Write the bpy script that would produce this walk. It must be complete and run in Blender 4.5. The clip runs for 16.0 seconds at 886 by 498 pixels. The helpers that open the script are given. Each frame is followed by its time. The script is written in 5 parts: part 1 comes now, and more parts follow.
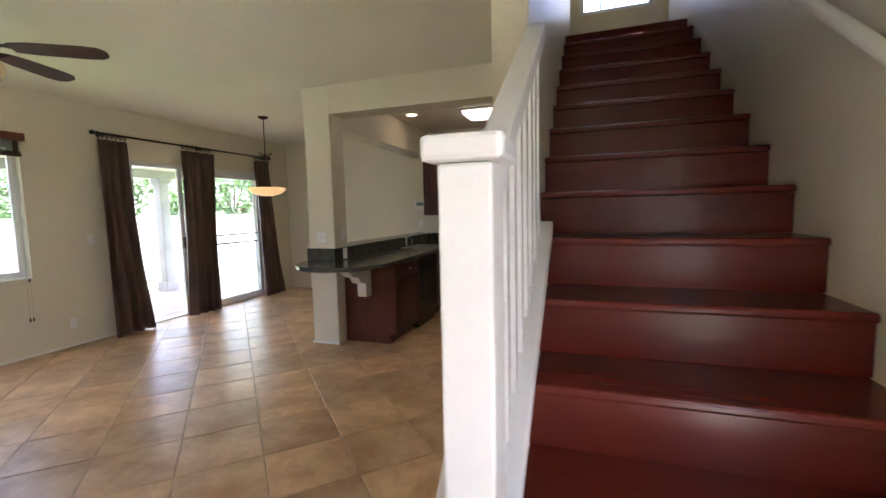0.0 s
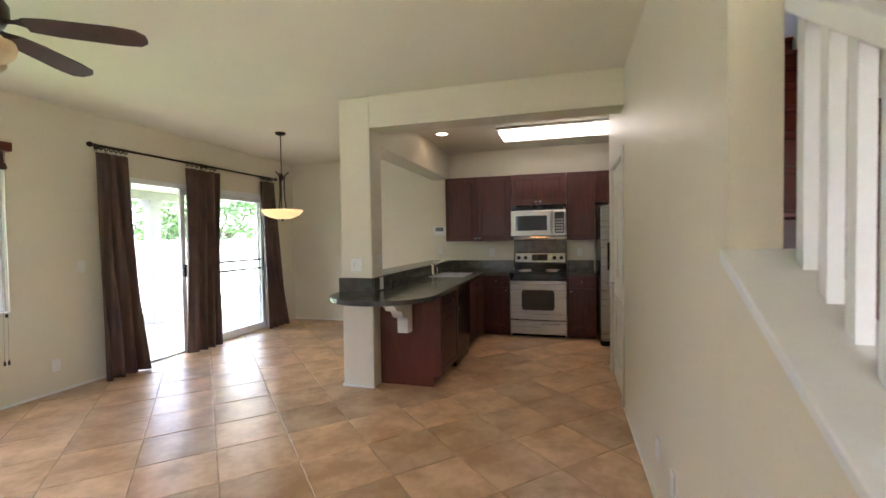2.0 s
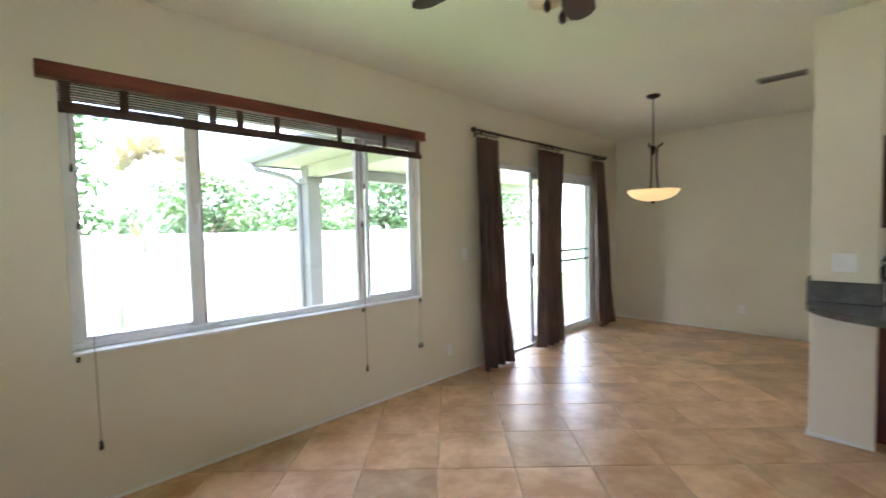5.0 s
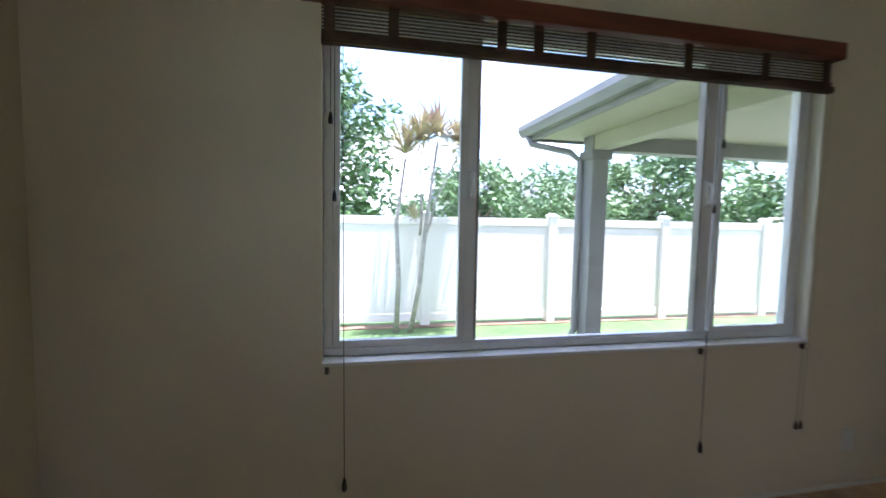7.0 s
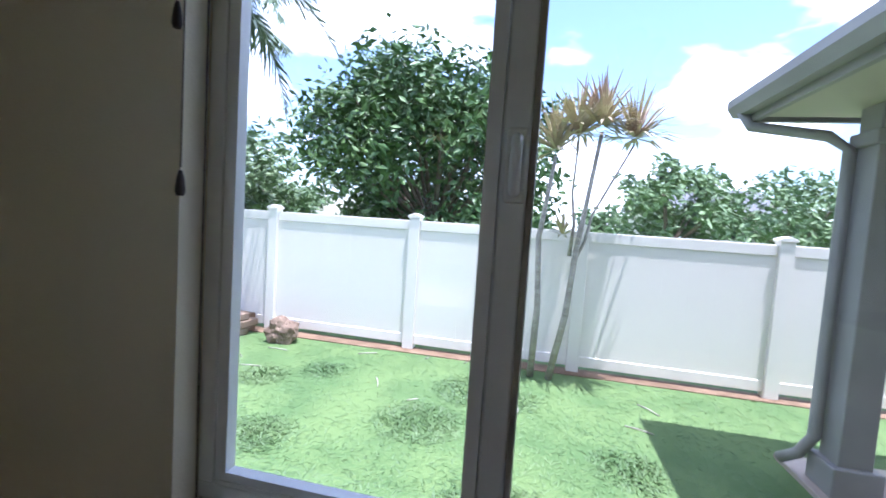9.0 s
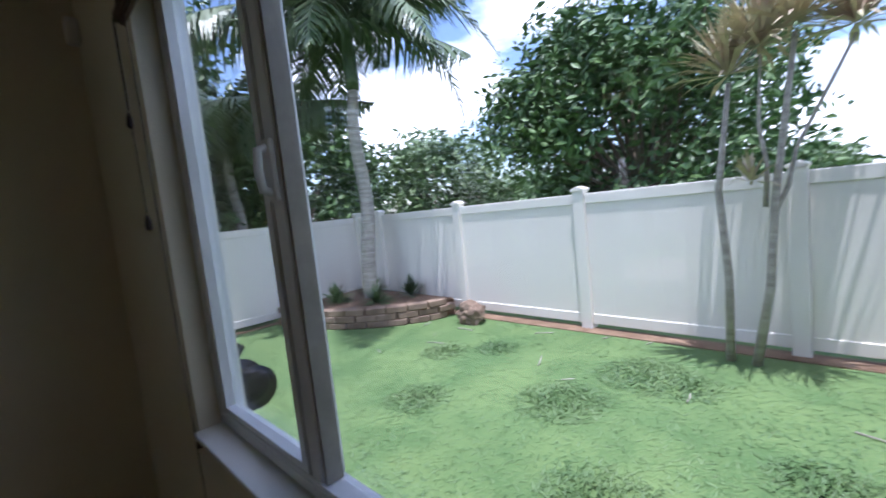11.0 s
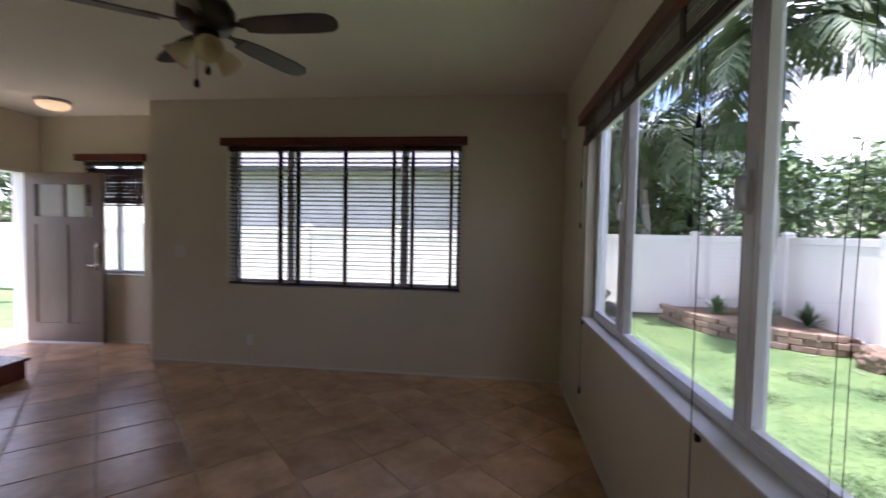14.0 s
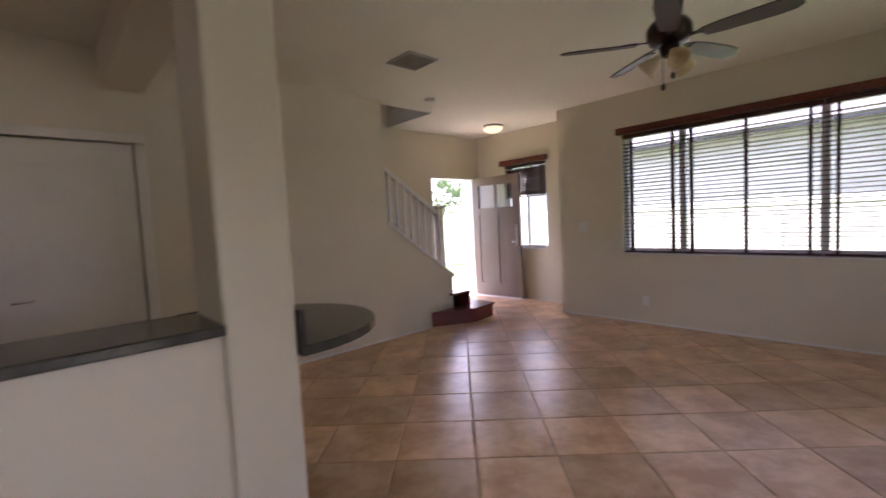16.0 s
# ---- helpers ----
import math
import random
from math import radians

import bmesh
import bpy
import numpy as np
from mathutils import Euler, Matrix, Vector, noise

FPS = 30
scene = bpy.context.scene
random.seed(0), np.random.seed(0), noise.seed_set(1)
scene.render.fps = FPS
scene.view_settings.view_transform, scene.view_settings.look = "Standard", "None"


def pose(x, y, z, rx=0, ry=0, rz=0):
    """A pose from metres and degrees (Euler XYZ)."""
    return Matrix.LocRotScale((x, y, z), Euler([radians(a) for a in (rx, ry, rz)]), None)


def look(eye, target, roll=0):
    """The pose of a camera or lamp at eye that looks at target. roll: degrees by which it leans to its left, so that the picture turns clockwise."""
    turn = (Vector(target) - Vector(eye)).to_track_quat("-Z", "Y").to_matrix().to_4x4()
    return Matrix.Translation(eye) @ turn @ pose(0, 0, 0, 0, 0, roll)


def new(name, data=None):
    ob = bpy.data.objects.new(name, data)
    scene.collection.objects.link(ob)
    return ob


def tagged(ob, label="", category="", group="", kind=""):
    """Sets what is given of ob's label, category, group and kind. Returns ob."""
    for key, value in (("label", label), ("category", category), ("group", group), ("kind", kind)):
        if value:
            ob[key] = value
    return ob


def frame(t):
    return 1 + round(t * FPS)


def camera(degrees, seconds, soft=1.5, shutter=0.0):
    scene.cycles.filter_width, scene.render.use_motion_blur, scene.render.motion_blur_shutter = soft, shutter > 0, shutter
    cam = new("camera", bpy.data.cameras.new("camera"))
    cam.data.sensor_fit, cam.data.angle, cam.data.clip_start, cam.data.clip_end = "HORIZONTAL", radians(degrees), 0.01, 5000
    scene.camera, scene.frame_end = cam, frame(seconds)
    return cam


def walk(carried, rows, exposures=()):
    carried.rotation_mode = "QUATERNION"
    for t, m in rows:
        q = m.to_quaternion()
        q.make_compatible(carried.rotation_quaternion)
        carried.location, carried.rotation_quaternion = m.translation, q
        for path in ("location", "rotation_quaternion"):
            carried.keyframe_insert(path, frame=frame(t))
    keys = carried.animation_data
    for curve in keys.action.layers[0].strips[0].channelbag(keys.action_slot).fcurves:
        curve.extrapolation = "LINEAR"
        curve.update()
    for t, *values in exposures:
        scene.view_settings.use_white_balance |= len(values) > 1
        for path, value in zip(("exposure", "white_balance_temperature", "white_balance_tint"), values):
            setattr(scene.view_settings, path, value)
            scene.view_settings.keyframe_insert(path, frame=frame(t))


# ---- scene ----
cam = camera(91.8, 16.0, shutter=0.4)
PATH = [
    (0, (1.063, -0.035, 1.423), (0.416, 1.849, 1.244), -1.3),
    (0.5, (0.886, 0.059, 1.425), (0.202, 1.931, 1.253), -2.4),
    (1, (0.667, 0.115, 1.43), (0.003, 1.999, 1.337), -1.2),
    (1.5, (0.445, 0.161, 1.426), (-0.154, 2.069, 1.39), -0.3),
    (2, (0.243, 0.211, 1.422), (-0.304, 2.134, 1.365), -0.9),
    (2.5, (-0.008, 0.253, 1.427), (-0.524, 2.181, 1.305), -0.7),
    (3, (-0.322, 0.267, 1.414), (-0.852, 2.189, 1.26), -0.0),
    (3.5, (-0.625, 0.262, 1.409), (-1.29, 2.14, 1.227), -0.6),
    (4, (-0.926, 0.282, 1.389), (-1.835, 2.058, 1.253), -0.1),
    (4.5, (-1.208, 0.255, 1.387), (-2.414, 1.848, 1.311), 0.1),
    (5, (-1.504, 0.188, 1.435), (-2.93, 1.587, 1.341), -1.2),
    (5.2, (-1.591, 0.199, 1.418), (-3.1, 1.506, 1.289), -1.5),
    (7.5, (-3.000, 0.581, 1.410), (-4.987, 0.753, 1.262), 1.2),
    (8, (-3.309, 0.708, 1.427), (-5.300, 0.657, 1.248), 0.3),
    (10.5, (-4.022, 1.635, 1.464), (-5.689, 0.540, 1.327), 2.6),
    (11, (-4.08, 1.862, 1.444), (-5.48, 0.446, 1.256), -6.1),
    (11.5, (-4.045, 2.126, 1.481), (-5.115, 0.44, 1.359), -6.5),
    (12, (-4.015, 2.377, 1.444), (-4.769, 0.527, 1.365), -5.5),
    (12.5, (-3.98, 2.692, 1.457), (-4.498, 0.764, 1.335), -2.5),
    (13, (-3.922, 3.001, 1.465), (-4.214, 1.03, 1.297), 1.4),
    (13.5, (-3.83, 3.281, 1.453), (-3.894, 1.288, 1.297), 2.4),
    (14, (-3.746, 3.535, 1.43), (-3.517, 1.55, 1.348), 1.1),
    (14.5, (-3.628, 3.805, 1.428), (-3.029, 1.898, 1.37), -1.2),
    (15, (-3.509, 4.064, 1.42), (-2.582, 2.294, 1.34), -3.3),
    (15.5, (-3.456, 4.283, 1.437), (-2.226, 2.709, 1.333), -5.3),
    (16, (-3.349, 4.564, 1.349), (-1.888, 3.205, 1.216), -2.9),
]
walk(cam, [(t, look(eye, target, roll)) for t, eye, target, roll in PATH],
     exposures=[(0, 3.75, 6050, 28), (1.0, 3.82, 6050, 26), (2.5, 4.33, 5950, 28), (4.0, 4.2, 5900, 26), (5.0, 3.9, 5800, 24), (5.2, 3.8, 5800, 24),
                (7.3, 2.15, 5450, 26), (8.2, 1.9, 5400, 25), (10.5, 1.0, 5450, 25), (12.5, 0.88, 5650, 26), (13.5, 1.45, 5800, 33), (14.5, 2.2, 6050, 39), (15.5, 2.75, 6200, 43), (16.0, 2.85, 6200, 43)]
)

# ---- world, sun ----
world = bpy.data.worlds.new("sky_world")
scene.world = world
world.use_nodes = True
wn = world.node_tree.nodes
wl = world.node_tree.links
sky = wn.new("ShaderNodeTexSky")
sky.sky_type = 'NISHITA'
sky.sun_disc = False
sky.sun_elevation = radians(80.7)
sky.sun_rotation = radians(37.6)
wco = wn.new("ShaderNodeTexCoord")
wmap = wn.new("ShaderNodeMapping")
wmap.inputs["Scale"].default_value = (1.0, 1.0, 2.6)
cloud = wn.new("ShaderNodeTexNoise")
cloud.inputs["Scale"].default_value = 2.6
cloud.inputs["Detail"].default_value = 7
cramp = wn.new("ShaderNodeValToRGB")
cramp.color_ramp.elements[0].position = 0.48
cramp.color_ramp.elements[1].position = 0.64
cmix = wn.new("ShaderNodeMixRGB")
cmix.inputs[2].default_value = (10.5, 10.7, 11.0, 1)
wl.new(wco.outputs["Generated"], wmap.inputs[0])
wl.new(wmap.outputs[0], cloud.inputs["Vector"])
wl.new(cloud.outputs[0], cramp.inputs[0])
wl.new(cramp.outputs[0], cmix.inputs[0])
wl.new(sky.outputs[0], cmix.inputs[1])
wl.new(cmix.outputs[0], wn["Background"].inputs[0])
wn["Background"].inputs[1].default_value = 0.15

sun_data = bpy.data.lights.new("sun", 'SUN')
sun_data.energy = 4.0
sun_data.angle = radians(0.6)
sun_data.color = (1.0, 0.95, 0.87)
sun = new("sun", sun_data)
sun.matrix_world = look((0, 0, 20), (-2.0, -2.6, 0.0))


# ---- mesh helpers ----
def add_box(bm, x0, y0, z0, x1, y1, z1):
    vs = [bm.verts.new(p) for p in ((x0, y0, z0), (x1, y0, z0), (x1, y1, z0), (x0, y1, z0),
                                    (x0, y0, z1), (x1, y0, z1), (x1, y1, z1), (x0, y1, z1))]
    for f in ((3, 2, 1, 0), (4, 5, 6, 7), (0, 1, 5, 4), (1, 2, 6, 5), (2, 3, 7, 6), (3, 0, 4, 7)):
        bm.faces.new([vs[i] for i in f])
    return bm


def box(x0, y0, z0, x1, y1, z1, bevel=0.0, seg=2):
    bm = bmesh.new()
    add_box(bm, min(x0, x1), min(y0, y1), min(z0, z1), max(x0, x1), max(y0, y1), max(z0, z1))
    if bevel:
        bmesh.ops.bevel(bm, geom=bm.edges[:], offset=bevel, segments=seg, affect='EDGES', profile=0.5)
    return bm


def boxes(*rows):
    bm = bmesh.new()
    for r in rows:
        add_box(bm, *r)
    return bm


def prism(points, axis, a, b, bevel=0.0):
    """A polygon in the plane across axis (0 x, 1 y, 2 z), extruded from a to b."""
    def put(p, v):
        q = list(p)
        q.insert(axis, v)
        return q
    bm = bmesh.new()
    lo = [bm.verts.new(put(p, a)) for p in points]
    hi = [bm.verts.new(put(p, b)) for p in points]
    n = len(points)
    bm.faces.new(lo[::-1])
    bm.faces.new(hi)
    for i in range(n):
        bm.faces.new((lo[i], lo[(i + 1) % n], hi[(i + 1) % n], hi[i]))
    bmesh.ops.recalc_face_normals(bm, faces=bm.faces[:])
    if bevel:
        bmesh.ops.bevel(bm, geom=bm.edges[:], offset=bevel, segments=2, affect='EDGES', profile=0.5)
    return bm


def lathe(profile, x=0, y=0, n=28):
    """A profile of (radius, z) turned round the upright axis."""
    bm = bmesh.new()
    rings = []
    for r, z in profile:
        rings.append([bm.verts.new((x + r * math.cos(2 * math.pi * i / n), y + r * math.sin(2 * math.pi * i / n), z)) for i in range(n)])
    for a, b in zip(rings, rings[1:]):
        for i in range(n):
            bm.faces.new((a[i], a[(i + 1) % n], b[(i + 1) % n], b[i]))
    bm.faces.new(rings[0][::-1])
    bm.faces.new(rings[-1])
    bmesh.ops.recalc_face_normals(bm, faces=bm.faces[:])
    for f in bm.faces:
        f.smooth = len(f.verts) == 4
    return bm


def tube(path, radius, n=10, bm=None, taper=1.0):
    bm = bm or bmesh.new()
    pts = [Vector(p) for p in path]
    rings = []
    for i, p in enumerate(pts):
        d = (pts[min(i + 1, len(pts) - 1)] - pts[max(i - 1, 0)]).normalized()
        u = d.orthogonal().normalized() if i == 0 else (u - d * u.dot(d)).normalized()
        v = d.cross(u)
        r = radius * (1 + (taper - 1) * i / max(1, len(pts) - 1))
        rings.append([bm.verts.new(p + (u * math.cos(2 * math.pi * k / n) + v * math.sin(2 * math.pi * k / n)) * r) for k in range(n)])
    for a, b in zip(rings, rings[1:]):
        for k in range(n):
            f = bm.faces.new((a[k], a[(k + 1) % n], b[(k + 1) % n], b[k]))
            f.smooth = True
    bm.faces.new(rings[0][::-1])
    bm.faces.new(rings[-1])
    return bm


def mesh_of(name, bm, material):
    me = bpy.data.meshes.new(name)
    bm.to_mesh(me)
    bm.free()
    me.materials.append(material)
    return me


def part(name, bm, material, parent=None, label=""):
    ob = new(name, mesh_of(name, bm, material))
    if parent is not None:
        ob.parent = parent
        ob.matrix_parent_inverse = parent.matrix_world.inverted()
    if label:
        tagged(ob, label)
    return ob


def thing(name, label, category, x=0, y=0, z=0, group="", kind=""):
    e = new(name)
    e.empty_display_size = 0.1
    e.location = (x, y, z)
    bpy.context.view_layer.update()
    return tagged(e, label, category, group, kind)


def structure(name, bm, material, label=""):
    return tagged(part(name, bm, material), label or name.replace("_", " "), "", "", "structure")


# ---- materials ----
def nodes_of(name):
    m = bpy.data.materials.new(name)
    m.use_nodes = True
    nt = m.node_tree
    return m, nt, nt.nodes["Principled BSDF"]


def surface(name, c1, c2, rough=0.5, metal=0.0, scale=6.0, fine=90.0, bump=0.1, stretch=(1, 1, 1), spread=0.25, island=0.0, detail=5, dist=0.0, spec=0.5, vary=0.08):
    """Two colours mixed by coarse and fine noise, with fine relief and uneven gloss."""
    m, nt, b = nodes_of(name)
    N, L = nt.nodes, nt.links
    co = N.new("ShaderNodeTexCoord")
    mp = N.new("ShaderNodeMapping")
    mp.inputs["Scale"].default_value = stretch
    L.new(co.outputs["Object"], mp.inputs[0])
    n1 = N.new("ShaderNodeTexNoise")
    n1.inputs["Scale"].default_value = scale
    n1.inputs["Detail"].default_value = detail
    n1.inputs["Distortion"].default_value = dist
    n2 = N.new("ShaderNodeTexNoise")
    n2.inputs["Scale"].default_value = fine
    n2.inputs["Detail"].default_value = 3
    L.new(mp.outputs[0], n1.inputs["Vector"])
    L.new(mp.outputs[0], n2.inputs["Vector"])
    mixf = N.new("ShaderNodeMath")
    mixf.operation = 'MULTIPLY_ADD'
    L.new(n2.outputs[0], mixf.inputs[0])
    mixf.inputs[1].default_value = spread
    L.new(n1.outputs[0], mixf.inputs[2])
    ramp = N.new("ShaderNodeValToRGB")
    ramp.color_ramp.elements[0].position = 0.35 + spread * 0.5
    ramp.color_ramp.elements[1].position = 0.65 + spread * 0.5
    ramp.color_ramp.elements[0].color = (*c1, 1)
    ramp.color_ramp.elements[1].color = (*c2, 1)
    L.new(mixf.outputs[0], ramp.inputs[0])
    out = ramp.outputs[0]
    if island:
        oi = N.new("ShaderNodeObjectInfo")
        hs = N.new("ShaderNodeHueSaturation")
        mr = N.new("ShaderNodeMapRange")
        mr.inputs[3].default_value = 1 - island
        mr.inputs[4].default_value = 1 + island
        L.new(oi.outputs["Random"], mr.inputs[0])
        L.new(mr.outputs[0], hs.inputs["Value"])
        L.new(out, hs.inputs["Color"])
        add = N.new("ShaderNodeVectorMath")
        add.operation = 'SCALE'
        comb = N.new("ShaderNodeCombineXYZ")
        L.new(oi.outputs["Random"], comb.inputs[0])
        L.new(oi.outputs["Random"], comb.inputs[1])
        L.new(comb.outputs[0], add.inputs[0])
        add.inputs["Scale"].default_value = 37.0
        L.new(add.outputs[0], mp.inputs["Location"])
        out = hs.outputs[0]
    L.new(out, b.inputs["Base Color"])
    rr = N.new("ShaderNodeMapRange")
    rr.inputs[3].default_value = max(0.02, rough - vary)
    rr.inputs[4].default_value = min(1, rough + vary)
    L.new(n1.outputs[0], rr.inputs[0])
    L.new(rr.outputs[0], b.inputs["Roughness"])
    b.inputs["Metallic"].default_value = metal
    b.inputs["Specular IOR Level"].default_value = spec
    if bump:
        bp = N.new("ShaderNodeBump")
        bp.inputs["Strength"].default_value = bump
        bp.inputs["Distance"].default_value = 0.01
        L.new(n2.outputs[0], bp.inputs["Height"])
        L.new(bp.outputs[0], b.inputs["Normal"])
    return m


def glow(name, colour, strength):
    m, nt, b = nodes_of(name)
    b.inputs["Base Color"].default_value = (*colour, 1)
    b.inputs["Emission Color"].default_value = (*colour, 1)
    b.inputs["Emission Strength"].default_value = strength
    return m


WALL = surface("wall_paint", (0.69, 0.63, 0.485), (0.73, 0.67, 0.52), 0.42, scale=1.2, fine=160, bump=0.12, spread=0.15)
CEIL = surface("ceiling_paint", (0.82, 0.79, 0.66), (0.86, 0.83, 0.70), 0.75, scale=1.0, fine=120, bump=0.15, spread=0.15)
TRIM = surface("white_trim_paint", (0.74, 0.73, 0.68), (0.80, 0.79, 0.74), 0.35, scale=3, fine=60, bump=0.04)
RAILP = surface("rail_paint", (0.75, 0.745, 0.72), (0.80, 0.795, 0.77), 0.4, scale=3, fine=60, bump=0.04)
VINYL = surface("white_vinyl", (0.76, 0.77, 0.77), (0.82, 0.83, 0.83), 0.3, scale=4, fine=50, bump=0.02)
TILE = surface("terracotta_tile", (0.47, 0.25, 0.105), (0.71, 0.46, 0.25), 0.33, scale=3.4, fine=17, bump=0.05, island=0.17, detail=4, dist=0.0, spec=0.95, spread=0.3)
GROUT = surface("tile_grout", (0.36, 0.245, 0.15), (0.56, 0.42, 0.28), 0.9, scale=6, fine=200, bump=0.3, spec=0.15)
CHERRY = surface("red_cherry_wood", (0.128, 0.0190, 0.0105), (0.140, 0.0220, 0.0122), 0.26, scale=5.0, fine=120, bump=0.0, stretch=(0.5, 6, 6), detail=4, dist=0.0, spread=0.9, island=0.12, vary=0.02)
CABINET = surface("cabinet_wood", (0.042, 0.0085, 0.006), (0.085, 0.018, 0.011), 0.36, scale=3.0, fine=50, bump=0.05, stretch=(8, 8, 0.9), dist=1.0)
CABSIDE = surface("cabinet_side_panel", (0.085, 0.017, 0.011), (0.13, 0.028, 0.016), 0.38, scale=3.0, fine=50, bump=0.05, stretch=(8, 8, 0.9), dist=1.0)
VALANCE = surface("valance_wood", (0.10, 0.020, 0.011), (0.18, 0.040, 0.02), 0.35, scale=4, fine=60, bump=0.05, stretch=(9, 1, 9))
SLAT = surface("blind_wood", (0.045, 0.017, 0.012), (0.085, 0.032, 0.021), 0.4, scale=5, fine=60, bump=0.05, stretch=(1, 9, 9))
BAMBOO = surface("bamboo_slats", (0.035, 0.016, 0.010), (0.085, 0.036, 0.02), 0.55, scale=9, fine=80, bump=0.1, stretch=(9, 1, 9))
STONE = surface("grey_countertop", (0.050, 0.048, 0.040), (0.090, 0.086, 0.074), 0.18, scale=14, fine=220, bump=0.02, spread=0.6)
STEEL = surface("brushed_steel", (0.42, 0.41, 0.39), (0.52, 0.51, 0.49), 0.30, metal=1.0, scale=2, fine=60, bump=0.02, stretch=(1, 1, 40))
CHROME = surface("chrome", (0.70, 0.70, 0.68), (0.80, 0.80, 0.78), 0.12, metal=1.0, scale=4, fine=60, bump=0.0)
BLACK = surface("black_enamel", (0.010, 0.010, 0.010), (0.018, 0.018, 0.018), 0.22, scale=4, fine=90, bump=0.01)
DARKGLASS = surface("oven_glass", (0.02, 0.021, 0.022), (0.03, 0.03, 0.032), 0.08, scale=4, fine=90, bump=0.0)
BRONZE = surface("dark_bronze", (0.028, 0.018, 0.013), (0.050, 0.032, 0.022), 0.38, metal=0.7, scale=8, fine=90, bump=0.05)
BLADE = surface("fan_blade_wood", (0.035, 0.016, 0.012), (0.075, 0.034, 0.024), 0.42, scale=4, fine=60, bump=0.05, stretch=(2, 2, 2))
CURTAIN = surface("brown_curtain", (0.060, 0.030, 0.020), (0.105, 0.056, 0.038), 0.55, scale=7, fine=260, bump=0.2, stretch=(1, 1, 0.4))
PLASTIC = surface("white_plastic", (0.74, 0.73, 0.69), (0.80, 0.79, 0.75), 0.35, scale=6, fine=80, bump=0.02)
DOORP = surface("white_door_paint", (0.70, 0.67, 0.58), (0.76, 0.73, 0.63), 0.38, scale=2, fine=70, bump=0.05)
FDOOR = surface("taupe_door_paint", (0.17, 0.125, 0.09), (0.23, 0.17, 0.125), 0.4, scale=2, fine=60, bump=0.06, stretch=(1, 1, 0.3))
FENCE = surface("fence_vinyl", (0.78, 0.735, 0.66), (0.84, 0.80, 0.73), 0.4, scale=1.1, fine=30, bump=0.03)
SOIL = surface("red_soil", (0.14, 0.085, 0.05), (0.25, 0.165, 0.105), 0.95, scale=6, fine=60, bump=0.5)
BRICK = surface("planter_block", (0.17, 0.115, 0.08), (0.30, 0.215, 0.155), 0.9, scale=7, fine=70, bump=0.4, island=0.18)
CONCRETE = surface("patio_concrete", (0.40, 0.33, 0.27), (0.52, 0.45, 0.38), 0.85, scale=3, fine=110, bump=0.2)
GREYPAINT = surface("grey_post_paint", (0.27, 0.26, 0.25), (0.33, 0.32, 0.31), 0.5, scale=3, fine=70, bump=0.05)
SOFFIT = surface("soffit_paint", (0.50, 0.47, 0.37), (0.56, 0.53, 0.42), 0.6, scale=2, fine=70, bump=0.08)
ROOF = surface("roof_shingle", (0.10, 0.10, 0.115), (0.16, 0.16, 0.175), 0.85, scale=8, fine=60, bump=0.3)
STUCCO = surface("house_stucco", (0.55, 0.50, 0.42), (0.64, 0.59, 0.50), 0.85, scale=2, fine=80, bump=0.25)
# Darker, greyer copy of house_stucco: shade put into the neighbour's wall colour
STUCCO_SHADE = surface("shaded_house_stucco", (0.44, 0.41, 0.40), (0.52, 0.49, 0.48), 0.85, scale=2, fine=80, bump=0.25)
BARK = surface("bark", (0.12, 0.085, 0.06), (0.22, 0.165, 0.12), 0.9, scale=8, fine=50, bump=0.5, stretch=(4, 4, 1))
PALMBARK = surface("palm_bark", (0.30, 0.27, 0.235), (0.46, 0.42, 0.37), 0.85, scale=5, fine=16, bump=0.4, stretch=(1, 1, 5))
GRASS = surface("lawn", (0.070, 0.137, 0.042), (0.125, 0.197, 0.066), 0.9, scale=1.7, fine=55, bump=0.5, spread=0.8, detail=6)
BLADEG = surface("grass_blades", (0.075, 0.150, 0.048), (0.130, 0.205, 0.075), 0.6, scale=1.6, fine=30, bump=0.0)
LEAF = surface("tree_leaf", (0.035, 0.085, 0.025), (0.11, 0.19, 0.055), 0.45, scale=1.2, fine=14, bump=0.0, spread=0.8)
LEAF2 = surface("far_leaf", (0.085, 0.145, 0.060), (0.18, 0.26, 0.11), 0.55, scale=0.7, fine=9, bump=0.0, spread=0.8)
FROND = surface("palm_leaf", (0.045, 0.085, 0.030), (0.13, 0.18, 0.085), 0.4, scale=1.2, fine=14, bump=0.0, spread=0.8)
DRACLEAF = surface("dracaena_leaf", (0.36, 0.26, 0.19), (0.46, 0.42, 0.25), 0.5, scale=2.5, fine=14, bump=0.0, spread=0.8)
CORD = surface("blind_cord", (0.03, 0.02, 0.016), (0.05, 0.035, 0.028), 0.7, scale=20, fine=90, bump=0.0)
AMBER = glow("amber_glass_lit", (1.0, 0.66, 0.27), 0.055)
FROST = surface("frosted_amber_glass", (0.60, 0.47, 0.27), (0.70, 0.56, 0.34), 0.3, scale=8, fine=30, bump=0.02)
TUBE = glow("fluorescent_diffuser", (1.0, 0.92, 0.74), 0.32)
CAN = glow("downlight_lamp", (1.0, 0.80, 0.50), 1.4)
DOME = glow("entry_lamp_glass", (1.0, 0.72, 0.36), 0.22)
HOOD = glow("cooker_lamp", (1.0, 0.45, 0.15), 0.45)
LCD = surface("display", (0.16, 0.19, 0.19), (0.20, 0.23, 0.23), 0.2, scale=9, fine=90, bump=0.0)
GREYMETAL = surface("vent_grey", (0.30, 0.28, 0.24), (0.38, 0.35, 0.30), 0.5, scale=9, fine=60, bump=0.02)

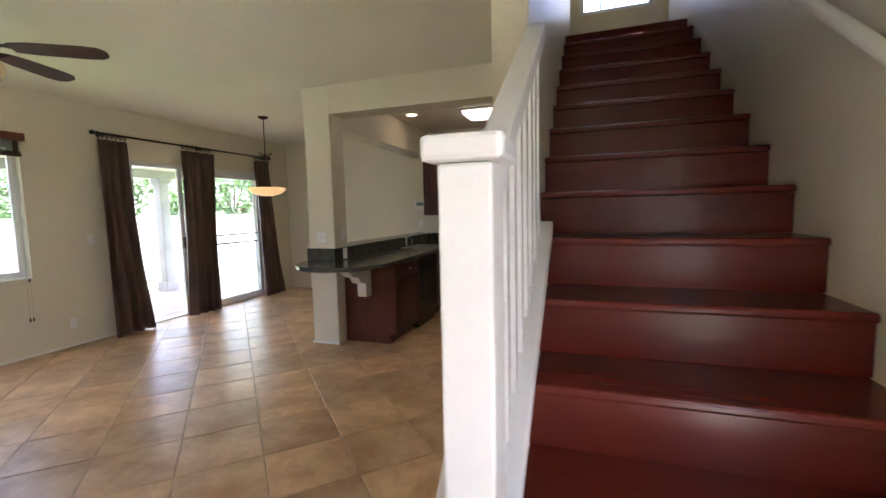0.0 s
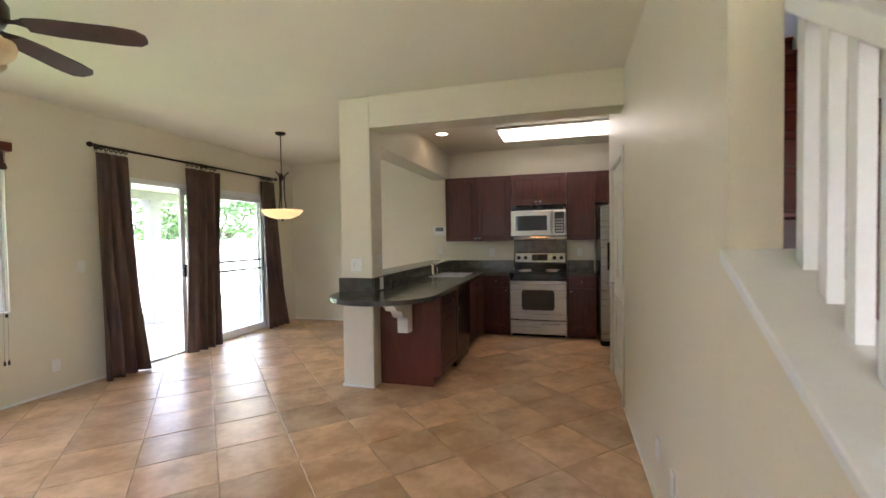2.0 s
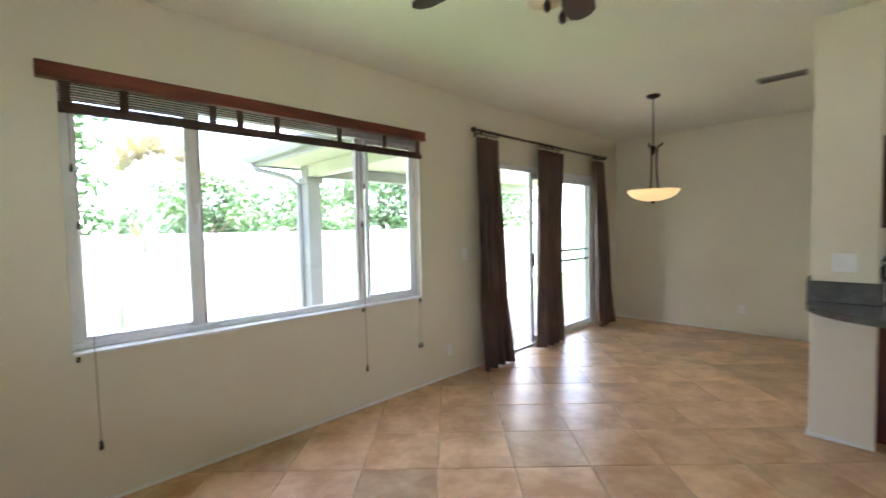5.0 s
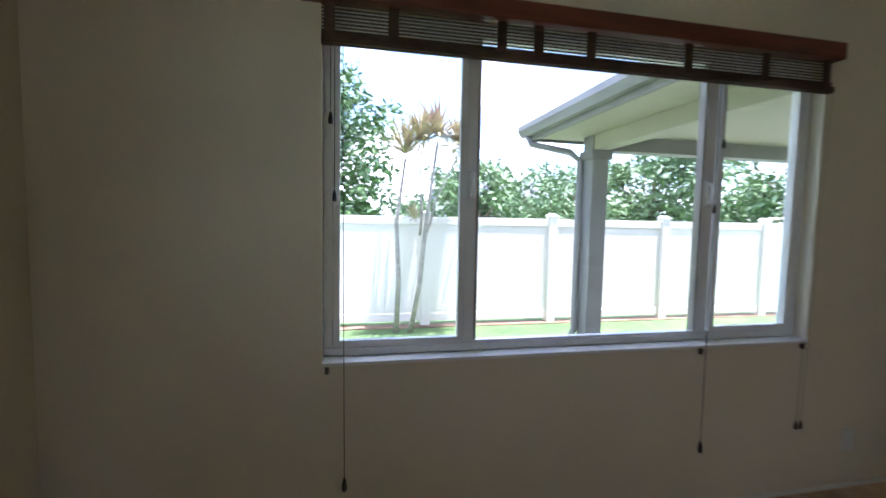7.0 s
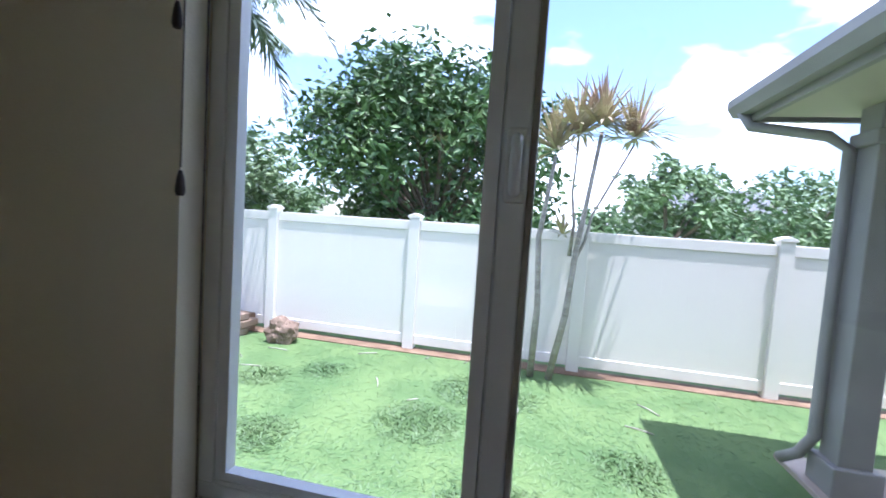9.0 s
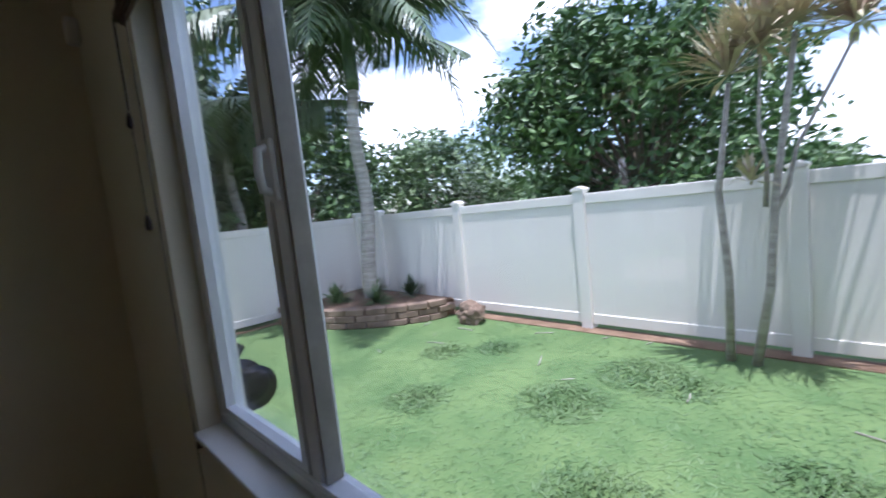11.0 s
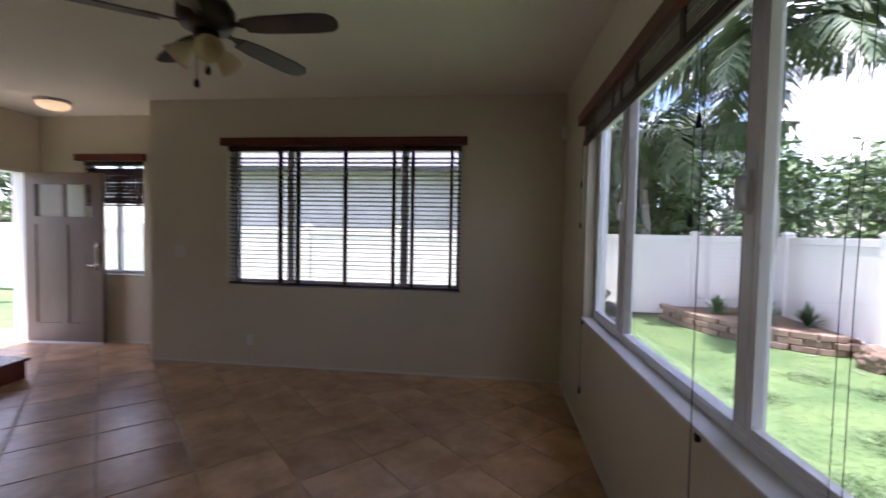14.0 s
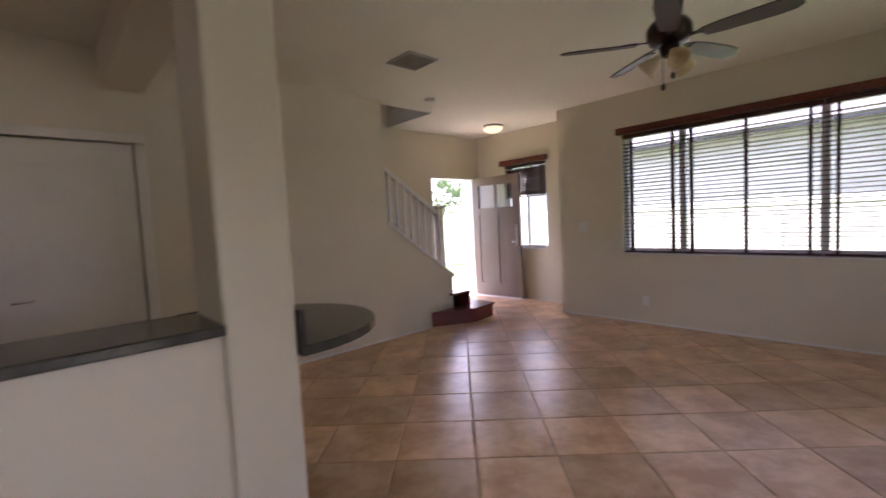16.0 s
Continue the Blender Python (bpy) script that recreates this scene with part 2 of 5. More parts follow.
def clear_glass():
    """Thin clear glass: see-through, with a mirror gloss that grows at grazing angles."""
    m, nt, b = nodes_of("clear_glass")
    N, L = nt.nodes, nt.links
    N.remove(b)
    out = N["Material Output"]
    lw = N.new("ShaderNodeLayerWeight")
    pw = N.new("ShaderNodeMath")
    pw.operation = 'POWER'
    L.new(lw.outputs["Facing"], pw.inputs[0])
    pw.inputs[1].default_value = 4.5
    ma = N.new("ShaderNodeMath")
    ma.operation = 'MULTIPLY_ADD'
    ma.use_clamp = True
    L.new(pw.outputs[0], ma.inputs[0])
    ma.inputs[1].default_value = 0.75
    ma.inputs[2].default_value = 0.03
    tr = N.new("ShaderNodeBsdfTransparent")
    tr.inputs[0].default_value = (0.97, 0.985, 0.98, 1)
    gl = N.new("ShaderNodeBsdfGlossy")
    gl.inputs["Roughness"].default_value = 0.0
    mx = N.new("ShaderNodeMixShader")
    L.new(ma.outputs[0], mx.inputs[0])
    L.new(tr.outputs[0], mx.inputs[1])
    L.new(gl.outputs[0], mx.inputs[2])
    L.new(mx.outputs[0], out.inputs["Surface"])
    return m


GLASS = clear_glass()


def pane(name, bm, parent, label=""):
    p = part(name, bm, GLASS, parent, label)
    p.visible_shadow = False
    return p


# ---- plan ----
XW, XE, XS = -4.41, 1.81, 0.70        # west wall, east wall, stair wall faces
YF, YE, YB = -0.63, -1.18, 6.85       # front wall, entry recess, back wall faces
HC, TH = 2.74, 0.15                   # ceiling height, wall thickness


def wall_along_y(x0, x1, y0, y1, z0, z1, holes):
    """A wall from y0 to y1 with holes (ya, yb, za, zb), as butted blocks."""
    bm = bmesh.new()
    y = y0
    for ya, yb, za, zb in sorted(holes):
        add_box(bm, x0, y, z0, x1, ya, z1)
        if za > z0:
            add_box(bm, x0, ya, z0, x1, yb, za)
        if zb < z1:
            add_box(bm, x0, ya, zb, x1, yb, z1)
        y = yb
    add_box(bm, x0, y, z0, x1, y1, z1)
    return bm


def wall_along_x(y0, y1, x0, x1, z0, z1, holes):
    bm = wall_along_y(y0, y1, x0, x1, z0, z1, holes)
    for v in bm.verts:
        v.co.x, v.co.y = v.co.y, v.co.x
    bmesh.ops.reverse_faces(bm, faces=bm.faces[:])
    return bm


WIN = (0.35, 2.76, 0.825, 2.235)
SLIDE = (3.86, 6.16, 0.0, 2.14)
structure("wall_west", wall_along_y(XW - TH, XW, YF - TH, YB + TH, -0.1, 2.96, [WIN, SLIDE]), WALL, "beige painted living room wall with window and sliding door openings")
structure("wall_front", wall_along_x(YF - TH, YF, XW, -0.145, -0.1, 2.96, [(-3.44, -1.01, 0.835, 2.27)]), WALL, "beige painted front wall with a wide window opening")
structure("wall_jog", box(-0.295, YE - TH, -0.1, -0.145, YF - TH - 0.001, 2.96), WALL, "short beige return wall beside the entry")
structure("wall_entry", wall_along_x(YE - TH, YE, -0.144, XE, -0.1, 2.96, [(0.42, 1.22, 0.83, 2.20)]), WALL, "beige entry wall with a small window opening")
structure("wall_east", wall_along_y(XE, XE + TH, YE - TH, YB + TH, -0.1, 5.5, [(-1.02, -0.03, -0.1, 2.06)]), WALL, "beige wall beside the stairs with the front door opening")
structure("wall_stair", wall_along_y(XS, 0.84, 1.65, 5.10, 0.0, 5.5, [(3.99, 4.83, 0.0, 2.06)]), WALL, "beige painted wall between living room and stairs")
structure("wall_back", box(XW, YB, -0.1, XE, YB + TH, 2.96), WALL, "beige back wall of dining room and kitchen")
structure("wall_fridge_nook", box(0.84, 5.0, 0.0, XE, 5.10, 2.74), WALL, "wall closing the space under the stairs")
structure("wall_upper", wall_along_x(5.10, 5.25, XS, XE, 2.961, 5.5, [(0.93, 1.68, 3.5, 4.05)]), WALL, "upper stairwell wall with a window opening")
structure("wall_upper_front", box(XS, 0.55, 2.961, XE, 0.74, 5.5), WALL, "upper stairwell wall over the opening")
structure("wall_upper_side", box(XS, 0.741, 2.961, 0.84, 1.649, 5.5), WALL, "upper stairwell side wall")
structure("ceiling_upper", box(XS - 0.1, 0.5, 5.5, XE + TH, 5.3, 5.65), CEIL, "stairwell ceiling")
ceil = boxes((XW, YF, HC, XS, YB, 2.96), (XS, 0.746, HC, 0.84, 1.65, 2.96), (XS, 5.10, HC, XE, YB, 2.96),
             (XS, YF, HC, XE, 0.746, 2.96), (-0.145, YE, HC, XE, YF, 2.96))
structure("ceiling", ceil, CEIL, "smooth cream painted ceiling")
structure("landing", box(0.84, 4.125, 2.80, XE, 5.10, 2.955), CHERRY, "red wood upper landing")
structure("roof_slab", boxes((XW - 0.25, YF - 0.25, 2.97, XS - 0.005, YB + 0.5, 3.1), (-0.4, YE - 0.25, 2.97, XS - 0.005, YF - 0.251, 3.1)), ROOF, "house roof over the room")

# kitchen opening: column, header, half wall
structure("column", box(-1.82, 3.90, 0, -1.50, 4.15, HC - 0.001, 0.012), WALL, "beige square column with rounded corners at the kitchen")
structure("header_beam", box(-1.5005, 3.9015, 2.445, XS, 4.16, HC - 0.001), WALL, "beige header over the kitchen opening")
structure("half_wall", box(-1.80, 4.149, 0, -1.56, YB, 1.01, 0.006), WALL, "white half wall behind the kitchen counter")
structure("pass_header", box(-1.80, 4.149, 2.33, -1.52, YB, HC - 0.001, 0.006), WALL, "beam over the kitchen pass-through")

# knee wall of the stairs
def splay(bm, dx):
    """Moves the room side of the knee wall's front end towards the stairs."""
    for v in bm.verts:
        if v.co.x < 0.76 and v.co.y < 0.62:
            v.co.x += dx
    return bm


structure("knee_wall", splay(prism([(0.57, 0.0), (1.65, 0.0), (1.65, 1.335), (0.57, 0.60)], 0, XS, 0.90), 0.09), WALL, "beige sloped knee wall of the staircase")
structure("knee_wall_cap", splay(prism([(0.545, 0.585), (1.65, 1.338), (1.65, 1.375), (0.545, 0.622)], 0, XS - 0.02, 0.93, 0.006), 0.085), RAILP, "cream sloped cap of the knee wall")

# trim: thin white base strip
for nm, bb in (("baseboard_west", (XW, YF, 0, XW + 0.008, SLIDE[0] - 0.06, 0.022)), ("baseboard_front", (XW + 0.01, YF, 0, -0.145, YF + 0.008, 0.022)),
               ("baseboard_stair", (XS - 0.008, 1.05, 0, XS, 3.92, 0.022)), ("baseboard_back", (XW + 0.01, YB - 0.008, 0, -1.81, YB, 0.022)),
               ("baseboard_column", (-1.83, 3.89, 0, -1.50, 3.90, 0.022)), ("baseboard_half", (-1.832, 3.895, 0, -1.82, 4.215, 0.022)),
               ("baseboard_entry", (-0.14, YE, 0, 1.70, YE + 0.008, 0.022))):
    structure(nm, box(*bb), TRIM, "thin white caulked base strip along the wall")

# ---- windows ----
big = tagged(thing("window_1", "wide white vinyl sliding window, three lights", "window", XW - 0.1, 1.55, 0.825), kind="structure")
y0, y1, z0, z1 = WIN
fx0, fx1 = -4.545, -4.475
part("window_sill", box(-4.545, y0 + 0.001, z0 - 0.012, XW + 0.018, y1 - 0.001, z0 + 0.004, 0.003), TRIM, big, "white painted sill board")
part("frame_bottom", box(fx0, y0, z0 + 0.005, fx1, y1, z0 + 0.040, 0.004), VINYL, big)
part("frame_top", box(fx0, y0, z1 - 0.055, fx1, y1, z1, 0.004), VINYL, big)
part("frame_side", box(fx0, y0, z0 + 0.041, fx1, y0 + 0.04, z1 - 0.056, 0.004), VINYL, big)
part("frame_side", box(fx0, y1 - 0.04, z0 + 0.041, fx1, y1, z1 - 0.056, 0.004), VINYL, big)
for ym, hw in ((0.974, 0.025), (2.187, 0.029)):
    part("mullion", box(-4.545, ym - hw, z0 + 0.041, -4.485, ym + hw, z1 - 0.056, 0.005), VINYL, big)
for ya, yb, xo in ((y0 + 0.041, 0.948, 0.018), (2.232, y1 - 0.041, 0.018)):
    sash = part("sash_rail", boxes((-4.525 + xo, ya, z0 + 0.042, -4.497 + xo, yb, z0 + 0.068), (-4.525 + xo, ya, z1 - 0.088, -4.497 + xo, yb, z1 - 0.057),
                                   (-4.525 + xo, ya, z0 + 0.068, -4.497 + xo, ya + 0.026, z1 - 0.088), (-4.525 + xo, yb - 0.026, z0 + 0.068, -4.497 + xo, yb, z1 - 0.088)), VINYL, big)
pane("pane", box(-4.515, y0 + 0.04, z0 + 0.045, -4.511, 0.96, z1 - 0.06), big)
pane("pane", box(-4.527, 0.998, z0 + 0.045, -4.523, 2.162, z1 - 0.06), big)
pane("pane", box(-4.515, 2.22, z0 + 0.045, -4.511, y1 - 0.04, z1 - 0.06), big)
for ym, s in ((0.978, 1), (2.185, -1)):
    part("latch_plate", box(-4.4849, ym - 0.019, 1.495, -4.472, ym + 0.019, 1.625, 0.005), PLASTIC, big, "white latch plate")
    part("handle", tube([(-4.485, ym, 1.51), (-4.456, ym, 1.52), (-4.452, ym, 1.56), (-4.456, ym, 1.60), (-4.485, ym, 1.61)], 0.010), VINYL, big, "small white pull handle")


for ym in (1.0055, 2.1525):
    part("gasket", box(-4.532, ym - 0.006, z0 + 0.041, -4.489, ym + 0.006, z1 - 0.056, 0.002), GREYMETAL, big, "dark grey channel beside the mullion")
part("track_rib", box(-4.481, y0 + 0.052, z0 + 0.041, -4.476, y1 - 0.052, z0 + 0.05), VINYL, big)


def slat_rows(name, x0, x1, y0, y1, zs, thick, material, parent):
    me = mesh_of(name, box(-(x1 - x0) / 2, -(y1 - y0) / 2, -thick / 2, (x1 - x0) / 2, (y1 - y0) / 2, thick / 2), material)
    for z in zs:
        o = new(name, me)
        o.parent = parent
        o.matrix_parent_inverse = parent.matrix_world.inverted()
        o.matrix_basis = Matrix.Translation(((x0 + x1) / 2, (y0 + y1) / 2, z))


# woven wood shade, drawn up under its cherry valance
shade = thing("woven_shade", "raised dark bamboo roman shade under a cherry valance", "blind", XW, 1.53, 2.2)
part("valance", box(XW + 0.001, 0.27, 2.215, XW + 0.065, 2.79, 2.292, 0.005), VALANCE, shade, "cherry wood valance board")
slat_rows("bamboo_slat", XW + 0.018, XW + 0.022, 0.35, 2.76, [2.112 + 0.0135 * i for i in range(8)], 0.006, BAMBOO, shade)
slat_rows("bamboo_slat", XW + 0.016, XW + 0.028, 0.35, 2.76, [2.062 + 0.0095 * i for i in range(6)], 0.008, BAMBOO, shade)
slat_rows("bamboo_slat", XW + 0.034, XW + 0.042, 0.35, 2.76, [2.066 + 0.0095 * i for i in range(3)], 0.008, BAMBOO, shade)
for yy in (0.38, 0.62, 1.06, 1.22, 1.46, 1.94, 2.36, 2.72):
    part("tape", box(XW + 0.027, yy - 0.02, 2.06, XW + 0.033, yy + 0.02, 2.214), BAMBOO, shade)
for yy, zb in ((0.43, 0.30), (2.12, 0.30)):
    cord = thing("pull_cord", "thin brown pull cord with a wooden tassel", "pull cord", XW + 0.03, yy, 2.1, "cords of the woven shade")
    part("string", tube([(XW + 0.03, yy, 2.06), (XW + 0.032, yy + 0.004, 1.2), (XW + 0.03, yy + 0.01, zb + 0.05)], 0.0016, 6), CORD, cord)
    part("tassel", lathe([(0.003, zb + 0.055), (0.008, zb + 0.04), (0.011, zb + 0.01), (0.008, zb)], XW + 0.03, yy + 0.01, 12), CORD, cord)
for yy, z2 in ((2.105, 1.46), (2.135, 1.76), (0.40, 1.47), (0.385, 1.76)):
    cord = thing("pull_cord", "short brown cord with a dark wooden tassel", "cord", XW + 0.05, yy, 2.1, "cords of the woven shade")
    part("string", tube([(XW + 0.05, yy, 2.06), (XW + 0.05, yy, z2 + 0.05)], 0.0014, 6), CORD, cord)
    part("tassel", lathe([(0.003, z2 + 0.045), (0.007, z2 + 0.03), (0.009, z2 + 0.008), (0.006, z2)], XW + 0.05, yy, 12), CORD, cord)
for yy in (2.715, 2.745):
    cord = thing("pull_cord", "long thin brown cord hanging to the floor", "pull cord", XW + 0.045, yy, 2.1, "cords of the woven shade")
    part("string", tube([(XW + 0.045, yy, 2.06), (XW + 0.045, yy - 0.02, 1.3), (XW + 0.04, yy - 0.03, 0.42)], 0.0008, 6), CORD, cord)
    part("tassel", lathe([(0.003, 0.42), (0.007, 0.405), (0.009, 0.385), (0.006, 0.375)], XW + 0.04, yy - 0.03, 12), CORD, cord)
for yy, zz in ((0.37, 0.80), (2.12, 0.80), (2.73, 0.80)):
    cl = thing("cord_clip", "small dark cord cleat on the wall", "clip", XW, yy, zz, "cord cleats")
    part("clip", box(XW, yy - 0.008, zz - 0.018, XW + 0.016, yy + 0.008, zz + 0.018, 0.003), CORD, cl)

# front window
fw = tagged(thing("window_2", "wide white vinyl window behind wooden blinds", "window", -2.2, YF - 0.1, 0.835), kind="structure")
fy0, fy1 = YF - 0.145, YF - 0.08
part("frame_bottom", box(-3.44, fy0, 0.84, -1.01, fy1, 0.89, 0.004), VINYL, fw)
part("frame_top", box(-3.44, fy0, 2.215, -1.01, fy1, 2.27, 0.004), VINYL, fw)
for xa in (-3.44, -1.06):
    part("frame_side", box(xa, fy0, 0.891, xa + 0.05, fy1, 2.214, 0.004), VINYL, fw)
for xa in (-2.86, -1.66):
    part("mullion", box(xa - 0.035, fy0, 0.891, xa + 0.035, fy1, 2.214, 0.004), VINYL, fw)
for xa, xb in ((-3.39, -2.895), (-2.825, -1.695), (-1.625, -1.06)):
    pane("pane", box(xa, YF - 0.115, 0.89, xb, YF - 0.111, 2.215), fw)
part("window_sill", box(-3.438, YF - 0.145, 0.826, -1.012, YF + 0.014, 0.839, 0.003), TRIM, fw)


def wood_blind(name, xa, xb, ya, yb, zlo, zhi, step, group, label, tilt=10):
    b = thing(name, label, "blind", (xa + xb) / 2, (ya + yb) / 2, zlo, group)
    part("bottom_rail", box(xa, ya + 0.004, zlo, xb, yb - 0.004, zlo + 0.022, 0.004), SLAT, b)
    part("head_rail", box(xa, ya, zhi - 0.05, xb, yb, zhi, 0.003), SLAT, b)
    me = mesh_of("slat", box(-(xb - xa) / 2, -(yb - ya) / 2, -0.0016, (xb - xa) / 2, (yb - ya) / 2, 0.0016), SLAT)
    n = int((zhi - zlo - 0.09) / step)
    for i in range(n):
        o = new("slat", me)
        o.parent = b
        o.matrix_parent_inverse = b.matrix_world.inverted()
        o.matrix_basis = pose((xa + xb) / 2, (ya + yb) / 2, zlo + 0.05 + i * step + random.uniform(-0.0015, 0.0015), tilt + random.uniform(-2, 2), random.uniform(-0.15, 0.15), 0)
    k = max(2, round((xb - xa) / 0.36))
    for j in range(k):
        xx = xa + 0.09 + (xb - xa - 0.18) * j / (k - 1)
        for yy in (ya - 0.002, yb):
            part("tape", box(xx - 0.013, yy, zlo + 0.02, xx + 0.013, yy + 0.0015, zhi - 0.05), SLAT, b)
    return b


g = "blinds of the front window"
wood_blind("wooden_blind", -1.665, -1.025, YF - 0.06, YF - 0.010, 0.845, 2.262, 0.043, g, "dark wooden blind with open slats, narrow section")
wood_blind("wooden_blind", -2.850, -1.675, YF - 0.06, YF - 0.010, 0.845, 2.262, 0.043, g, "wide dark wooden blind with open slats")
wood_blind("wooden_blind", -3.425, -2.860, YF - 0.06, YF - 0.010, 0.845, 2.262, 0.043, g, "dark wooden blind with open slats by the corner")
val = thing("blind_valance", "cherry wood valance over the front window blinds", "valance", -2.2, YF, 2.27)
part("board", box(-3.485, YF + 0.001, 2.262, -0.965, YF + 0.055, 2.338, 0.005), VALANCE, val)

# entry window with half-raised blind
ew = tagged(thing("window_3", "small white sliding window in the entry", "window", 0.82, YE - 0.1, 0.83), kind="structure")
part("frame_bottom", box(0.42, YE - 0.13, 0.835, 1.22, YE - 0.07, 0.88, 0.004), VINYL, ew)
part("frame_top", box(0.42, YE - 0.13, 2.15, 1.22, YE - 0.07, 2.2, 0.004), VINYL, ew)
for xa in (0.42, 1.175, 0.80):
    part("frame_side", box(xa, YE - 0.13, 0.881, xa + 0.045, YE - 0.07, 2.149, 0.004), VINYL, ew)
pane("pane", box(0.465, YE - 0.102, 0.88, 0.80, YE - 0.098, 2.15), ew)
pane("pane", box(0.845, YE - 0.102, 0.88, 1.175, YE - 0.098, 2.15), ew)
part("window_sill", box(0.421, YE - 0.145, 0.82, 1.219, YE + 0.012, 0.834, 0.003), TRIM, ew)
wood_blind("wooden_blind", 0.43, 1.21, YE - 0.06, YE - 0.012, 1.66, 2.195, 0.043, "entry blind", "half-raised dark wooden blind in the entry window", 52)
val = thing("blind_valance", "cherry wood valance over the entry window", "valance", 0.8, YE, 2.2)
part("board", box(0.38, YE + 0.001, 2.20, 1.30, YE + 0.05, 2.28, 0.005), VALANCE, val)

# upper stair window
uw = tagged(thing("window_4", "stairwell window with white muntins", "window", 1.3, 5.15, 3.5), kind="structure")
for bb in ((0.93, 5.14, 3.5, 1.68, 5.20, 3.55), (0.93, 5.14, 4.0, 1.68, 5.20, 4.05), (0.93, 5.14, 3.551, 0.98, 5.20, 3.999), (1.63, 5.14, 3.551, 1.68, 5.20, 3.999)):
    part("frame", box(*bb), VINYL, uw)
for xm in (1.155, 1.305, 1.455):
    part("muntin", box(xm - 0.008, 5.15, 3.551, xm + 0.008, 5.18, 3.999), VINYL, uw)
part("muntin", box(0.981, 5.145, 3.70, 1.629, 5.149, 3.716), VINYL, uw)
pane("pane", box(0.98, 5.182, 3.55, 1.63, 5.186, 4.0), uw)

# sliding patio door
sd = tagged(thing("sliding_door", "white vinyl sliding patio door with two glass panels", "door", XW - 0.08, 5.0, 0), kind="structure")
ya, yb, _, zt = SLIDE
part("track", box(-4.55, ya, -0.03, -4.43, yb, 0.02, 0.004), VINYL, sd, "white threshold track")
part("frame_top", box(-4.55, ya, zt - 0.06, -4.43, yb, zt, 0.004), VINYL, sd)
part("frame_side", box(-4.55, ya, 0.021, -4.43, ya + 0.05, zt - 0.061, 0.004), VINYL, sd)
part("frame_side", box(-4.55, yb - 0.05, 0.021, -4.43, yb, zt - 0.061, 0.004), VINYL, sd)
for pa, pb, xo in ((4.555, yb - 0.052, -4.485), (4.94, yb - 0.051, -4.535)):
    p = part("panel", boxes((xo, pa, 0.022, xo + 0.035, pa + 0.06, zt - 0.062), (xo, pb - 0.06, 0.022, xo + 0.035, pb, zt - 0.062),
                            (xo, pa + 0.06, 0.022, xo + 0.035, pb - 0.06, 0.10), (xo, pa + 0.06, zt - 0.13, xo + 0.035, pb - 0.06, zt - 0.062)), VINYL, sd)
    gl = pane("pane", box(xo + 0.015, pa + 0.055, 0.095, xo + 0.019, pb - 0.055, zt - 0.125), p)
part("handle", box(-4.4495, 4.56, 0.96, -4.418, 4.605, 1.12, 0.006), BLACK, sd, "black door latch")
for zz in (0.972, 1.108):
    part("bar", tube([(-4.475, 5.06, zz), (-4.475, 6.06, zz)], 0.014, 8), BLACK, sd, "black security bar")

# pantry door under the stairs
pd = tagged(thing("door_1", "white four-panel pantry door, closed", "door", XS, 4.41, 0), kind="structure")
part("leaf", box(XS + 0.014, 4.0, 0.008, XS + 0.05, 4.82, 2.05, 0.002), DOORP, pd)
for ya, yb in ((4.10, 4.36), (4.46, 4.72)):
    for za, zb in ((0.22, 0.82), (1.02, 1.90)):
        part("panel", boxes((XS + 0.006, ya, za, XS + 0.014, ya + 0.025, zb), (XS + 0.006, yb - 0.025, za, XS + 0.014, yb, zb),
                            (XS + 0.006, ya + 0.025, za, XS + 0.014, yb - 0.025, za + 0.025), (XS + 0.006, ya + 0.025, zb - 0.025, XS + 0.014, yb - 0.025, zb)), DOORP, pd)
        part("panel", box(XS + 0.007, ya + 0.05, za + 0.05, XS + 0.0139, yb - 0.05, zb - 0.05), DOORP, pd)
part("trim", box(XS - 0.014, 3.92, 0, XS - 0.0005, 3.99, 2.06, 0.003), DOORP, pd)
part("trim", box(XS - 0.014, 4.83, 0, XS - 0.0005, 4.90, 2.06, 0.003), DOORP, pd)
part("trim", box(XS - 0.014, 3.92, 2.061, XS - 0.0005, 4.90, 2.13, 0.003), DOORP, pd)
part("handle", tube([(XS + 0.01, 4.74, 0.94), (XS - 0.05, 4.74, 0.94), (XS - 0.055, 4.70, 0.94), (XS - 0.05, 4.63, 0.943)], 0.009), CHROME, pd, "satin chrome lever handle")
for zz in (0.25, 1.8):
    part("hinge", box(XS - 0.003, 3.985, zz, XS + 0.013, 3.999, zz + 0.09), CHROME, pd)
ds = thing("door_stop", "small white door stop on the wall", "door stop", XS, 4.98, 0.05)
part("stop", tube([(XS, 4.97, 0.06), (XS - 0.07, 4.97, 0.06)], 0.009), CHROME, ds)

# front door, open inwards
fd = tagged(thing("door_2", "open taupe front door with two small panes", "door", XE - 0.02, -1.0, 0), kind="structure")
L0 = 0.94
part("leaf", boxes((-L0, -0.022, 0.01, -L0 + 0.13, 0.022, 2.04), (-0.13, -0.022, 0.01, 0, 0.022, 2.04), (-L0 + 0.13, -0.022, 0.01, -0.13, 0.022, 0.25),
                   (-L0 + 0.13, -0.022, 1.42, -0.13, 0.022, 1.52), (-L0 + 0.13, -0.022, 1.90, -0.13, 0.022, 2.04), (-0.52, -0.022, 0.25, -0.42, 0.022, 1.42),
                   (-0.485, -0.022, 1.52, -0.455, 0.022, 1.90)), FDOOR, fd)
for xa, xb in ((-L0 + 0.13, -0.52), (-0.42, -0.13)):
    part("panel", box(xa, -0.010, 0.25, xb, 0.010, 1.42), FDOOR, fd)
